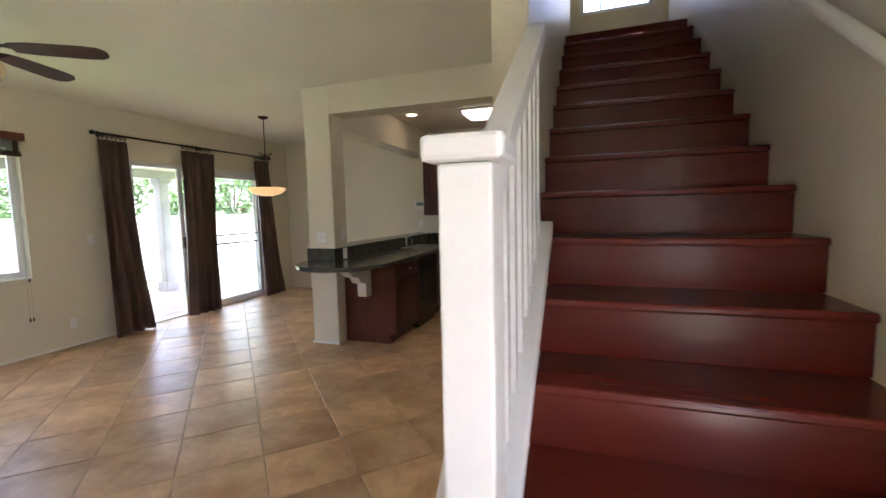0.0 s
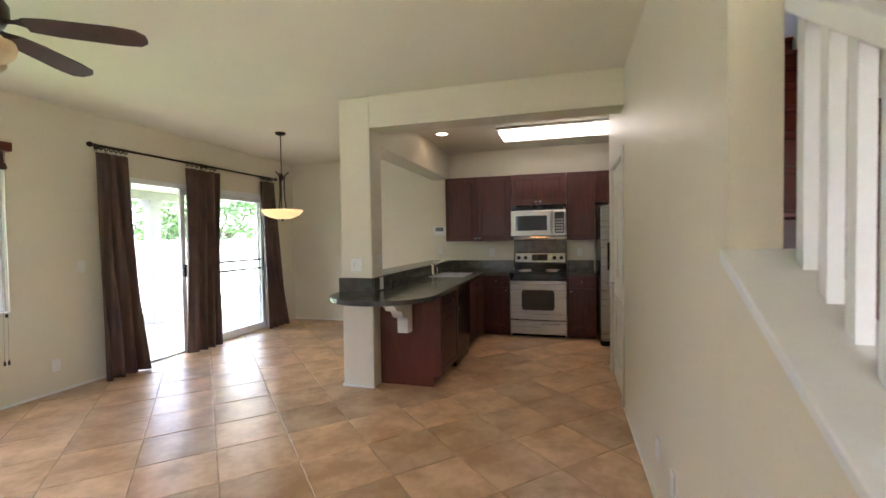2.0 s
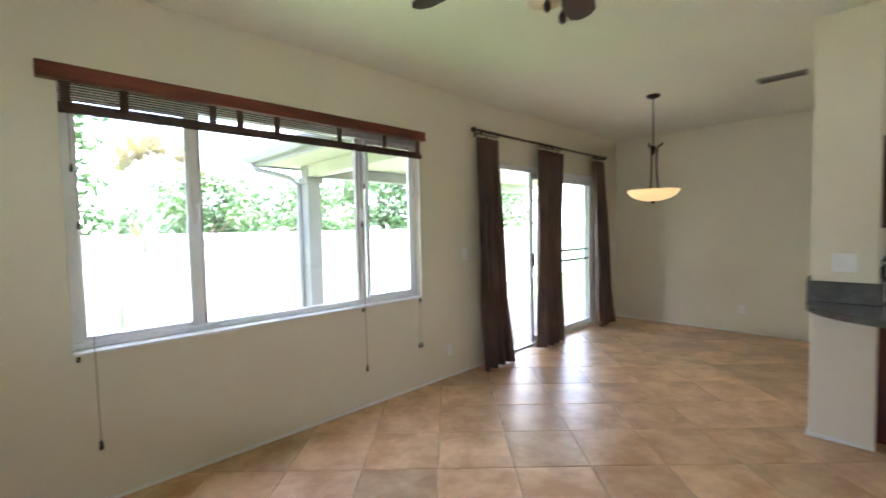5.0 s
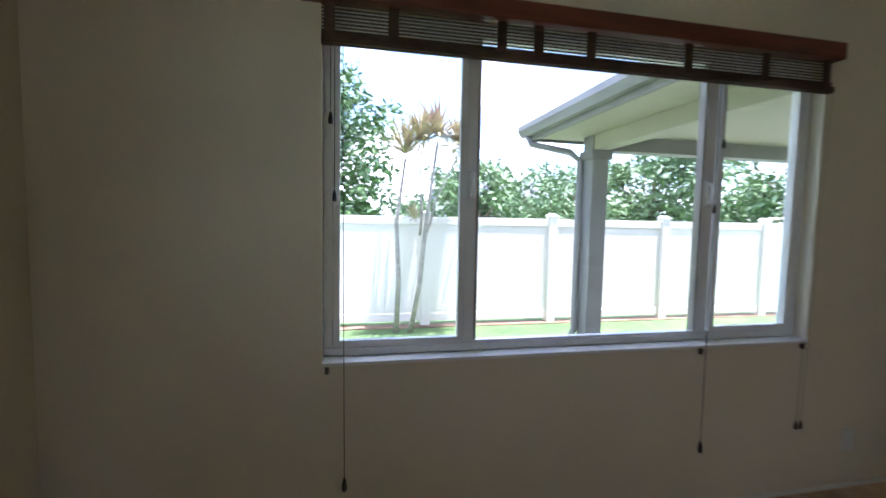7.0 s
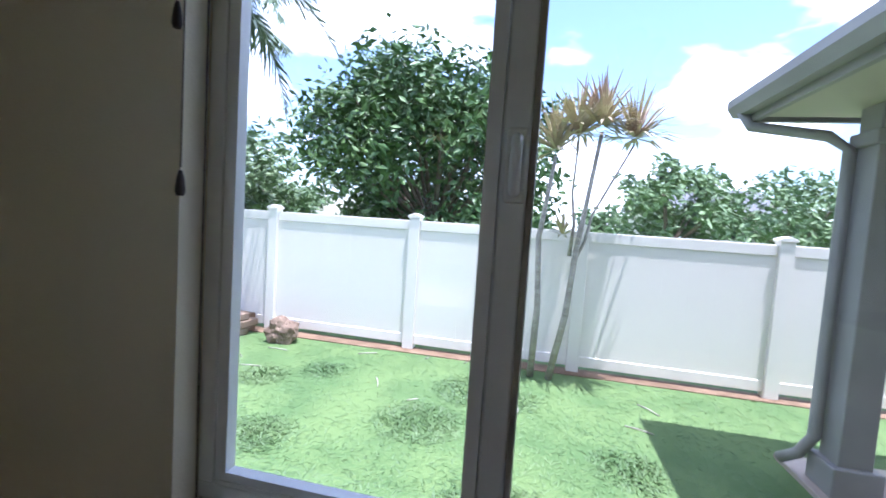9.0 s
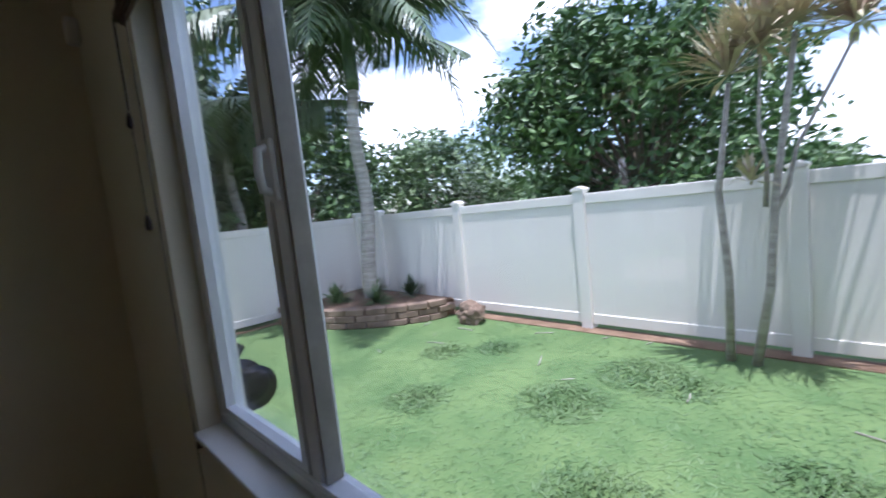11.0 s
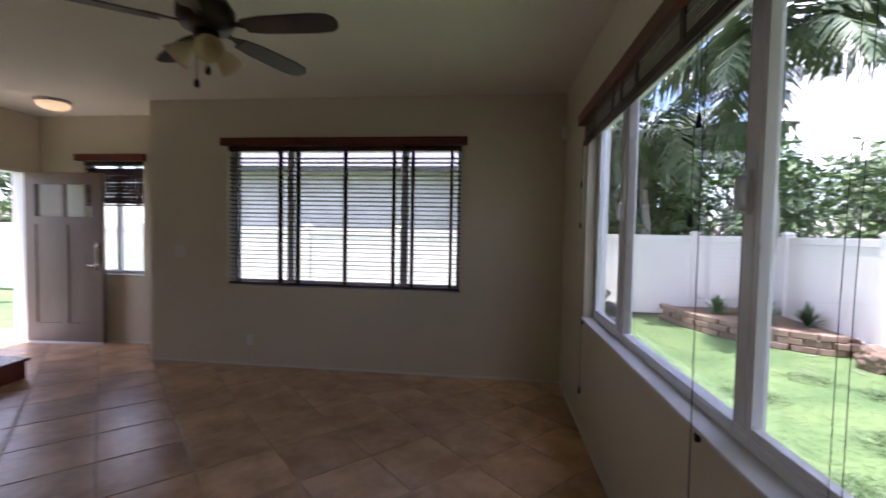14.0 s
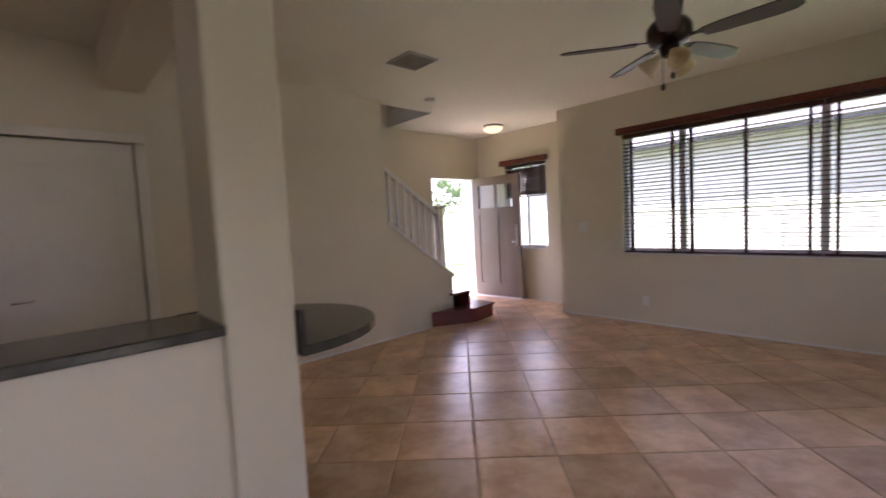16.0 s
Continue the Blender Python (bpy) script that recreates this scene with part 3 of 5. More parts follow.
for xa, xb in ((-L0 + 0.13, -0.485), (-0.455, -0.13)):
    pane("pane", box(xa, -0.004, 1.52, xb, 0.004, 1.90), fd)
part("lock", box(-L0 + 0.03, 0.022, 0.88, -L0 + 0.08, 0.032, 1.22, 0.004), CHROME, fd, "chrome lock plate")
part("handle", tube([(-L0 + 0.055, 0.03, 0.95), (-L0 + 0.055, 0.075, 0.95), (-L0 + 0.12, 0.08, 0.95)], 0.009), CHROME, fd)
part("bolt", lathe([(0.026, 0.03), (0.026, 0.045), (0.012, 0.05)], 0, 0, 16), CHROME, fd).matrix_basis = pose(-L0 + 0.055, 0.0, 1.17, -90, 0, 0)
part("sweep", box(-L0, -0.024, 0.001, 0, 0.026, 0.03), TRIM, fd, "white bottom sweep")
for o in fd.children:
    o.matrix_parent_inverse = Matrix.Identity(4)
fd.matrix_basis = pose(XE - 0.03, -0.985, 0, 0, 0, 5)
structure("door_frame", boxes((XE - 0.004, -1.0195, -0.005, XE + TH + 0.01, -0.99, 2.03), (XE - 0.004, -0.06, -0.005, XE + TH + 0.01, -0.0305, 2.03), (XE - 0.004, -1.0195, 2.03, XE + TH + 0.01, -0.0305, 2.06)), TRIM, "white front door frame")
structure("threshold", box(XE - 0.02, -0.99, -0.02, XE + TH + 0.02, -0.06, 0.012), TRIM, "pale door threshold")

# ---- staircase ----
RISE, RUN, Y1 = 0.1866, 0.2705, 0.0615
stairs = thing("staircase", "straight red cherry wood staircase with rounded nosings", "stairs", 1.3, 0.1, 0)
for k in range(1, 17):
    y = Y1 + (k - 1) * RUN
    xl = 0.90 if y > 0.45 else XS - 0.02
    if y > 1.6:
        xl = 0.84
    z = k * RISE
    if k == 1:
        part("tread", prism([(0.72, 1.035), (0.44, 0.50), (0.50, 0.05), (1.808, 0.05), (1.808, 0.40), (0.72, 0.40)], 2, z - 0.03, z, 0.006), CHERRY, stairs, "flared starting tread")
        part("riser", prism([(0.73, 1.02), (0.465, 0.50), (0.52, 0.075), (1.807, 0.075), (1.807, 0.39), (0.73, 0.39)], 2, 0.0, z - 0.031), CHERRY, stairs)
        continue
    if k < 16:
        part("tread", box(xl + 0.001, y - 0.0, z - 0.03, XE - 0.001, y + RUN + 0.045, z, 0.010), CHERRY, stairs)
    part("riser", box(xl + 0.002, y + 0.022, z - RISE + 0.001, XE - 0.002, y + 0.042, z - 0.031), CHERRY, stairs)

rail = thing("stair_railing", "cream painted stair railing with square balusters and newel", "railing", 0.87, 0.69, 0.65)


def cap_z(y):
    return 0.622 + (y - 0.545) * 0.6814


part("newel", box(0.822, 0.642, cap_z(0.69) - 0.04, 0.916, 0.738, 1.50, 0.006), RAILP, rail, "square newel post")
part("newel_cap", box(0.800, 0.618, 1.501, 0.938, 0.762, 1.545, 0.010), RAILP, rail)
part("handrail", prism([(0.738, cap_z(0.738) + 0.66), (1.65, cap_z(1.65) + 0.66), (1.65, cap_z(1.65) + 0.73), (0.738, cap_z(0.738) + 0.73)], 0, 0.836, 0.902, 0.008), RAILP, rail)
for i in range(8):
    y = 0.83 + i * 0.108
    part("baluster", prism([(y - 0.018, cap_z(y - 0.018) - 0.003), (y + 0.018, cap_z(y + 0.018) - 0.003), (y + 0.018, cap_z(y + 0.018) + 0.665), (y - 0.018, cap_z(y - 0.018) + 0.665)], 0, 0.851, 0.887), RAILP, rail)
wr = thing("wall_handrail", "cream painted handrail on the stairwell wall", "handrail", XE, 2, 2)
part("rail", tube([(XE - 0.06, 0.55, 1.21), (XE - 0.06, 3.9, 3.60)], 0.021, 12), RAILP, wr)
for yy in (0.9, 2.2, 3.5):
    part("bracket", tube([(XE, yy, 1.21 + (yy - 0.55) * 0.713 - 0.07), (XE - 0.05, yy, 1.21 + (yy - 0.55) * 0.713 - 0.05), (XE - 0.06, yy, 1.21 + (yy - 0.55) * 0.713 - 0.02)], 0.008, 8), CHROME, wr)


# ---- kitchen ----
def knob(parent, x, y, z, d):
    """A small round knob; d: the way it points."""
    p = part("knob", lathe([(0.006, 0), (0.006, 0.012), (0.014, 0.016), (0.015, 0.024), (0.008, 0.028)], 0, 0, 14), CHROME, parent, "small round chrome knob")
    m = Vector(d).to_track_quat("Z", "Y").to_matrix().to_4x4()
    p.matrix_parent_inverse = parent.matrix_world.inverted()
    p.matrix_basis = Matrix.Translation((x, y, z)) @ m


def door_front(parent, name, axis, at, out, a, b, z0, z1, knob_at=None):
    """A raised-panel door on the plane axis = at, facing out (+1 or -1)."""
    w = 0.055
    def bx(p, q, za, zb, d0, d1):
        lo, hi = sorted((at + out * d0, at + out * d1))
        return (lo, p, za, hi, q, zb) if axis == 'x' else (p, lo, za, q, hi, zb)
    d = part(name, boxes(bx(a, a + w, z0, z1, 0, 0.02), bx(b - w, b, z0, z1, 0, 0.02), bx(a + w, b - w, z0, z0 + w, 0, 0.02), bx(a + w, b - w, z1 - w, z1, 0, 0.02),
                         bx(a + w, b - w, z0 + w, z1 - w, 0, 0.010)), CABINET, parent)
    if b - a > 0.2 and z1 - z0 > 0.25:
        r = bx(a + w + 0.025, b - w - 0.025, z0 + w + 0.025, z1 - w - 0.025, 0.0101, 0.018)
        part("raised_panel", box(*r, 0.005), CABINET, d)
    if knob_at:
        q, z = knob_at
        if axis == 'x':
            knob(d, at + out * 0.02, q, z, (out, 0, 0))
        else:
            knob(d, q, at + out * 0.02, z, (0, out, 0))
    return d


YU, YL = 6.53, 6.29
XP = -0.90   # front of the peninsula cabinets


def upper(xa, xb, za, zb, n, label, knob_low=True):
    c = thing("wall_cabinet", label, "cabinet", (xa + xb) / 2, YB, za, "upper kitchen cabinets")
    part("body", box(xa + 0.001, YU, za, xb - 0.001, YB - 0.001, zb), CABINET, c)
    w = (xb - xa) / n
    for i in range(n):
        a, b = xa + i * w + 0.003, xa + (i + 1) * w - 0.003
        kx = b - 0.03 if (i == 0 and n == 2) else a + 0.03
        door_front(c, "door", 'y', YU, -1, a, b, za + 0.004, zb - 0.004, (kx, za + 0.04))
    return c


upper(-1.50, -0.515, 1.35, 2.30, 2, "dark cherry wall cabinet with two raised-panel doors")
upper(-0.51, 0.262, 1.86, 2.30, 2, "short dark cherry cabinet over the microwave")
upper(0.268, 0.645, 1.35, 2.30, 1, "narrow dark cherry wall cabinet beside the fridge")
upper(0.65, 1.74, 1.86, 2.30, 2, "short dark cherry cabinet over the fridge")

for xa, xb, lab in ((-0.899, -0.515, "dark cherry base cabinet with drawer in the corner"), (0.272, 0.640, "dark cherry base cabinet with drawer beside the cooker")):
    c = thing("base_cabinet", lab, "cabinet", (xa + xb) / 2, YB, 0, "lower kitchen cabinets")
    part("body", boxes((xa, YL, 0.10, xb, YB - 0.001, 0.868), (xa, YL + 0.07, 0, xb, YB - 0.001, 0.10)), CABINET, c)
    door_front(c, "drawer", 'y', YL, -1, xa + 0.004, xb - 0.004, 0.70, 0.862, ((xa + xb) / 2, 0.785))
    kx = xb - 0.05 if xa < 0 else xa + 0.05
    door_front(c, "door", 'y', YL, -1, xa + 0.004, xb - 0.004, 0.105, 0.692, (kx, 0.65))

# peninsula units
pc = thing("base_cabinet", "cherry end panel unit of the peninsula under the bar", "cabinet", -1.2, 4.3, 0, "lower kitchen cabinets")
part("body", boxes((-1.498, 4.075, 0.10, XP, 4.72, 0.868), (-1.498, 4.075, 0.0, XP - 0.07, 4.72, 0.10)), CABSIDE, pc)
part("end_panel", boxes((-1.498, 4.055, 0.10, XP + 0.012, 4.074, 0.868), (-1.498, 4.055, 0.0, XP - 0.06, 4.074, 0.10)), CABSIDE, pc, "plain red-brown end panel")
door_front(pc, "drawer", 'x', XP, 1, 4.08, 4.715, 0.70, 0.862, (4.4, 0.785))
door_front(pc, "door", 'x', XP, 1, 4.08, 4.715, 0.105, 0.692, (4.66, 0.65))
sc = thing("base_cabinet", "dark cherry sink base cabinet", "cabinet", -1.2, 5.8, 0, "lower kitchen cabinets")
part("body", boxes((-1.498, 5.33, 0.10, XP, 6.84, 0.868), (-1.498, 5.33, 0.0, XP - 0.07, 6.84, 0.10)), CABINET, sc)
for a, b, kq in ((5.335, 5.80, 5.76), (5.806, 6.27, 5.85)):
    door_front(sc, "false_drawer", 'x', XP, 1, a, b, 0.70, 0.862, (kq, 0.785))
    door_front(sc, "door", 'x', XP, 1, a, b, 0.105, 0.692, (kq, 0.65))
dw = thing("dishwasher", "black dishwasher under the counter", "dishwasher", -1.2, 5.0, 0)
part("body", box(-1.498, 4.725, 0.0, XP - 0.01, 5.325, 0.867), BLACK, dw)
part("door", box(XP - 0.0095, 4.728, 0.11, XP + 0.015, 5.322, 0.72, 0.004), BLACK, dw)
part("control_panel", box(XP - 0.0095, 4.728, 0.725, XP + 0.018, 5.322, 0.862, 0.004), BLACK, dw)
part("handle", box(XP + 0.019, 4.85, 0.74, XP + 0.032, 5.2, 0.765, 0.004), BLACK, dw)

# worktop with rounded bar end
bar = []
for i in range(19):
    a = radians(180 + 180 * i / 18)
    bar.append((-1.345 + 0.495 * math.cos(a), 3.84 + 0.50 * math.sin(a)))
outline = bar + [(-0.85, 3.99), (-0.855, 6.255), (-0.515, 6.255), (-0.515, YB - 0.001), (-1.519, YB - 0.001), (-1.519, 4.16), (-1.495, 4.155), (-1.495, 3.895), (-1.84, 3.895)]
top = thing("worktop", "dark grey stone kitchen worktop with a rounded bar end", "worktop", -1.2, 5, 0.87)
part("slab", prism(outline, 2, 0.87, 0.91, 0.004), STONE, top)
part("slab", box(0.272, 6.255, 0.87, 0.648, YB - 0.001, 0.91, 0.004), STONE, top)
part("backsplash", box(-1.84, 3.876, 0.911, -1.49, 3.895, 1.045, 0.003), STONE, top)
part("backsplash", box(-1.497, 3.897, 0.911, -1.478, 4.215, 1.045, 0.003), STONE, top)
part("backsplash", box(-1.5185, 4.216, 0.911, -1.50, YB - 0.002, 1.045, 0.003), STONE, top)
part("backsplash", box(-1.4995, YB - 0.02, 0.911, -0.515, YB - 0.002, 1.045, 0.003), STONE, top)
part("backsplash", box(0.272, YB - 0.02, 0.911, 0.648, YB - 0.002, 1.045, 0.003), STONE, top)
part("backsplash", box(-0.510, YB - 0.012, 0.60, 0.266, YB - 0.002, 1.36, 0.002), STONE, top, "dark grey splash panel behind the cooker")
ledge = thing("stone_ledge", "dark polished stone ledge on the half wall", "ledge", -1.7, 4.9, 1.03)
part("slab", box(-1.86, 4.1515, 1.011, -1.5195, YB - 0.002, 1.046, 0.006), STONE, ledge)

# corbel
cb = thing("corbel", "white painted scrolled bracket under the bar", "bracket", -1.28, 4.0, 0.6)
prof = [(4.054, 0.868), (3.60, 0.868), (3.60, 0.825), (3.64, 0.815), (3.66, 0.785), (3.72, 0.77), (3.78, 0.755), (3.80, 0.72), (3.84, 0.69), (3.91, 0.68), (3.93, 0.66), (3.93, 0.54), (3.95, 0.525), (4.054, 0.525)]
part("bracket", prism(prof, 0, -1.27, -1.165, 0.004), TRIM, cb)

# sink and tap
sk = thing("sink", "double stainless steel sink set in the worktop", "sink", -1.2, 5.72, 0.91)
part("rim", boxes((-1.43, 5.42, 0.9105, -0.99, 5.445, 0.917), (-1.43, 6.02, 0.9105, -0.99, 6.045, 0.917), (-1.43, 5.445, 0.9105, -1.405, 6.02, 0.917), (-1.015, 5.445, 0.9105, -0.99, 6.02, 0.917), (-1.405, 5.72, 0.9105, -1.015, 5.745, 0.917)), STEEL, sk)
for a, b in ((5.445, 5.72), (5.745, 6.02)):
    part("basin", box(-1.405, a, 0.9102, -1.015, b, 0.9125), STEEL, sk)
tp = thing("tap", "chrome single-lever kitchen tap", "tap", -1.44, 5.70, 0.91)
part("base", lathe([(0.028, 0.911), (0.028, 0.93), (0.022, 0.94), (0.022, 1.04), (0.018, 1.06)], -1.455, 5.66, 18), CHROME, tp)
part("spout", tube([(-1.455, 5.66, 1.02), (-1.40, 5.66, 1.07), (-1.27, 5.66, 1.115), (-1.22, 5.66, 1.12), (-1.20, 5.66, 1.10)], 0.014, 12), CHROME, tp)
part("lever", tube([(-1.455, 5.66, 1.055), (-1.45, 5.65, 1.075), (-1.40, 5.63, 1.10)], 0.008, 8), CHROME, tp)
part("sprayer", lathe([(0.018, 0.911), (0.014, 0.94), (0.012, 0.97), (0.017, 0.99), (0.012, 1.0)], -1.455, 5.86, 14), CHROME, tp)

# cooker
ck = thing("cooker", "stainless steel electric cooker with black glass top", "cooker", -0.12, 6.5, 0)
xa, xb = -0.508, 0.264
part("body", box(xa, YL + 0.0, 0.06, xb, YB - 0.013, 0.895), BLACK, ck)
part("plinth", box(xa + 0.02, YL + 0.05, 0.0, xb - 0.02, YB - 0.05, 0.059), BLACK, ck)
part("drawer", box(xa + 0.004, YL - 0.035, 0.05, xb - 0.004, YL - 0.001, 0.235, 0.006), STEEL, ck)
part("drawer_handle", tube([(xa + 0.08, YL - 0.036, 0.185), (xa + 0.10, YL - 0.06, 0.187), (xb - 0.10, YL - 0.06, 0.187), (xb - 0.08, YL - 0.036, 0.185)], 0.011), STEEL, ck)
od = part("oven_door", box(xa + 0.004, YL - 0.04, 0.25, xb - 0.004, YL - 0.001, 0.79, 0.008), STEEL, ck)
part("window", prism([(-0.345, 0.42), (-0.325, 0.385), (0.08, 0.385), (0.10, 0.42), (0.10, 0.63), (0.08, 0.665), (-0.325, 0.665), (-0.345, 0.63)], 1, YL - 0.043, YL - 0.0402), DARKGLASS, od, "dark oven window")
part("oven_handle", tube([(xa + 0.03, YL - 0.041, 0.755), (xa + 0.05, YL - 0.085, 0.758), (xb - 0.05, YL - 0.085, 0.758), (xb - 0.03, YL - 0.041, 0.755)], 0.013), STEEL, ck)
part("front_strip", box(xa + 0.002, YL - 0.03, 0.80, xb - 0.002, YL - 0.001, 0.894, 0.006), BLACK, ck)
part("hob", box(xa, YL - 0.035, 0.896, xb, YB - 0.08, 0.915, 0.004), DARKGLASS, ck, "black glass hob")
for bx_, by_, r in ((-0.31, 6.42, 0.10), (0.07, 6.42, 0.085), (-0.31, 6.65, 0.08), (0.07, 6.65, 0.10)):
    part("burner_ring", lathe([(r, 0.9152), (r, 0.9158), (r - 0.006, 0.9158)], bx_, by_, 28), GREYMETAL, ck)
part("console", prism([(YB - 0.014, 0.916), (YB - 0.078, 0.916), (YB - 0.085, 0.99), (YB - 0.055, 1.165), (YB - 0.014, 1.165)], 0, xa + 0.002, xb - 0.002, 0.006), BLACK, ck)
fp = part("control_panel", prism([(YB - 0.087, 1.02), (YB - 0.061, 1.155), (YB - 0.057, 1.154), (YB - 0.083, 1.019)], 0, xa + 0.02, xb - 0.02), STEEL, ck)
part("display", prism([(YB - 0.0865, 1.045), (YB - 0.069, 1.135), (YB - 0.066, 1.134), (YB - 0.0835, 1.044)], 0, -0.235, -0.01), BLACK, ck)
for i, xx in enumerate((-0.43, -0.33, 0.09, 0.19)):
    p = part("knob", lathe([(0.028, 0), (0.026, 0.02), (0.022, 0.028)], 0, 0, 18), BLACK, ck)
    p.matrix_basis = pose(xx, YB - 0.077, 1.085, 79, 0, 0)

# microwave
mw = thing("microwave", "stainless over-range microwave with lamp underneath", "microwave", -0.12, 6.6, 1.40)
part("body", box(-0.507, 6.475, 1.40, 0.26, YB - 0.013, 1.855), BLACK, mw)
part("vent_grille", boxes(*[(-0.50, 6.455, 1.785 + 0.014 * i, 0.253, 6.4745, 1.795 + 0.014 * i) for i in range(5)]), BLACK, mw, "black top vent grille")
md = part("door", box(-0.505, 6.44, 1.415, 0.07, 6.4745, 1.775, 0.008), STEEL, mw)
part("window", box(-0.44, 6.437, 1.49, 0.0, 6.4398, 1.70, 0.001), DARKGLASS, md, "dark microwave window")
part("control_panel", box(0.074, 6.44, 1.415, 0.258, 6.4745, 1.775, 0.008), STEEL, mw)
part("keypad", box(0.105, 6.437, 1.45, 0.235, 6.4398, 1.745, 0.001), BLACK, mw)
for r_ in range(5):
    for c_ in range(3):
        part("key", box(0.118 + c_ * 0.037, 6.4355, 1.47 + r_ * 0.04, 0.145 + c_ * 0.037, 6.4369, 1.49 + r_ * 0.04), GREYMETAL, mw)
part("handle", tube([(0.045, 6.44, 1.47), (0.045, 6.405, 1.48), (0.045, 6.405, 1.71), (0.045, 6.44, 1.72)], 0.010), STEEL, mw)
part("lamp", box(-0.22, 6.56, 1.394, -0.02, 6.66, 1.3995), HOOD, mw, "lit cooker lamp")

# fridge
fr = thing("fridge", "stainless steel fridge with black sides in its nook", "fridge", 1.12, 6.3, 0)
part("body", box(0.668, 5.93, 0.02, 1.57, YB - 0.03, 1.775, 0.006), BLACK, fr)
part("plinth", box(0.69, 5.98, 0.0, 1.55, YB - 0.05, 0.019), BLACK, fr)
part("freezer_door", box(0.670, 5.86, 0.09, 1.02, 5.929, 1.77, 0.012), STEEL, fr)
part("fridge_door", box(1.026, 5.86, 0.09, 1.568, 5.929, 1.77, 0.012), STEEL, fr)
part("dispenser", box(0.745, 5.855, 0.98, 0.945, 5.8595, 1.32), BLACK, fr, "black ice dispenser")
for xx in (0.995, 1.05):
    part("handle", tube([(xx, 5.86, 0.55), (xx, 5.81, 0.57), (xx, 5.81, 1.5), (xx, 5.86, 1.52)], 0.012), STEEL, fr)

# ceiling fittings
kl = thing("kitchen_light", "long fluorescent kitchen ceiling light with white diffuser, lit", "ceiling light", 0.1, 5.75, HC)
part("frame", box(-0.56, 5.46, HC - 0.03, 0.80, 5.99, HC - 0.001, 0.006), TRIM, kl)
part("diffuser", box(-0.53, 5.48, HC - 0.075, 0.77, 5.97, HC - 0.031, 0.02, 3), TUBE, kl, "glowing white diffuser")
dl = thing("downlight", "recessed round downlight, lit", "downlight", -1.26, 5.53, HC)
part("trim_ring", lathe([(0.095, HC - 0.001), (0.095, HC - 0.008), (0.07, HC - 0.010), (0.07, HC - 0.001)], -1.26, 5.53), TRIM, dl)
part("lamp", lathe([(0.066, HC - 0.002), (0.066, HC - 0.0075), (0.03, HC - 0.009)], -1.26, 5.53), CAN, dl)
el = thing("entry_light", "amber glass flush ceiling light, lit", "ceiling light", 0.92, -0.57, HC)
part("base", lathe([(0.15, HC - 0.001), (0.155, HC - 0.03), (0.14, HC - 0.035)], 0.92, -0.57), TRIM, el)
part("dome", lathe([(0.148, HC - 0.032), (0.14, HC - 0.06), (0.10, HC - 0.09), (0.05, HC - 0.103), (0.01, HC - 0.106)], 0.92, -0.57), DOME, el, "glowing amber glass dome")


def vent(xc, yc, w, d, turn, n):
    v = thing("ceiling_vent", "white metal air vent with slanted slats", "vent", xc, yc, HC, "ceiling vents")
    f_ = part("frame", boxes((-w / 2, -d / 2, -0.012, w / 2, -d / 2 + 0.02, -0.001), (-w / 2, d / 2 - 0.02, -0.012, w / 2, d / 2, -0.001),
                             (-w / 2, -d / 2 + 0.02, -0.012, -w / 2 + 0.02, d / 2 - 0.02, -0.001), (w / 2 - 0.02, -d / 2 + 0.02, -0.012, w / 2, d / 2 - 0.02, -0.001)), GREYMETAL, v)
    part("backing", box(-w / 2 + 0.02, -d / 2 + 0.02, -0.003, w / 2 - 0.02, d / 2 - 0.02, -0.001), BLACK, v)
    for i in range(n):
        yy = -d / 2 + 0.03 + (d - 0.06) * i / (n - 1)
        part("slat", prism([(yy - 0.012, -0.016), (yy + 0.008, -0.004), (yy + 0.010, -0.005), (yy - 0.010, -0.017)], 0, -w / 2 + 0.021, w / 2 - 0.021), GREYMETAL, v)
    for o in v.children:
        o.matrix_parent_inverse = Matrix.Identity(4)
    v.matrix_basis = pose(xc, yc, HC, 0, 0, turn)


vent(-0.43, 2.10, 0.32, 0.32, 0, 9)
vent(-2.15, 5.14, 0.36, 0.16, 0, 5)
sm = thing("smoke_detector", "small cream smoke detector on the ceiling", "smoke detector", 0.365, 1.2, HC)
part("body", lathe([(0.06, HC - 0.001), (0.06, HC - 0.02), (0.045, HC - 0.034), (0.01, HC - 0.036)], 0.365, 1.2), PLASTIC, sm)


# wall plates
def plate(name, label, cat, axis, at, out, c, z, w=0.075, h=0.118, toggles=1):
    p = thing(name, label, cat, at if axis == 'x' else c, c if axis == 'x' else at, z, "wall plates")
    def bx(a, b, za, zb, d0, d1):
        lo, hi = sorted((at + out * d0, at + out * d1))
        return (lo, a, za, hi, b, zb) if axis == 'x' else (a, lo, za, b, hi, zb)
    part("cover", box(*bx(c - w / 2, c + w / 2, z - h / 2, z + h / 2, 0.0005, 0.007), 0.002), PLASTIC, p)
    for i in range(toggles):
        cc = c + (i - (toggles - 1) / 2) * 0.046
        if name == "light_switch":
            part("toggle", box(*bx(cc - 0.006, cc + 0.006, z - 0.012, z + 0.012, 0.0071, 0.016)), PLASTIC, p)
        else:
            for dz in (-0.024, 0.024):
                part("socket", box(*bx(cc - 0.016, cc + 0.016, z + dz - 0.014, z + dz + 0.014, 0.0071, 0.009)), GREYMETAL if name == "grey" else PLASTIC, p)


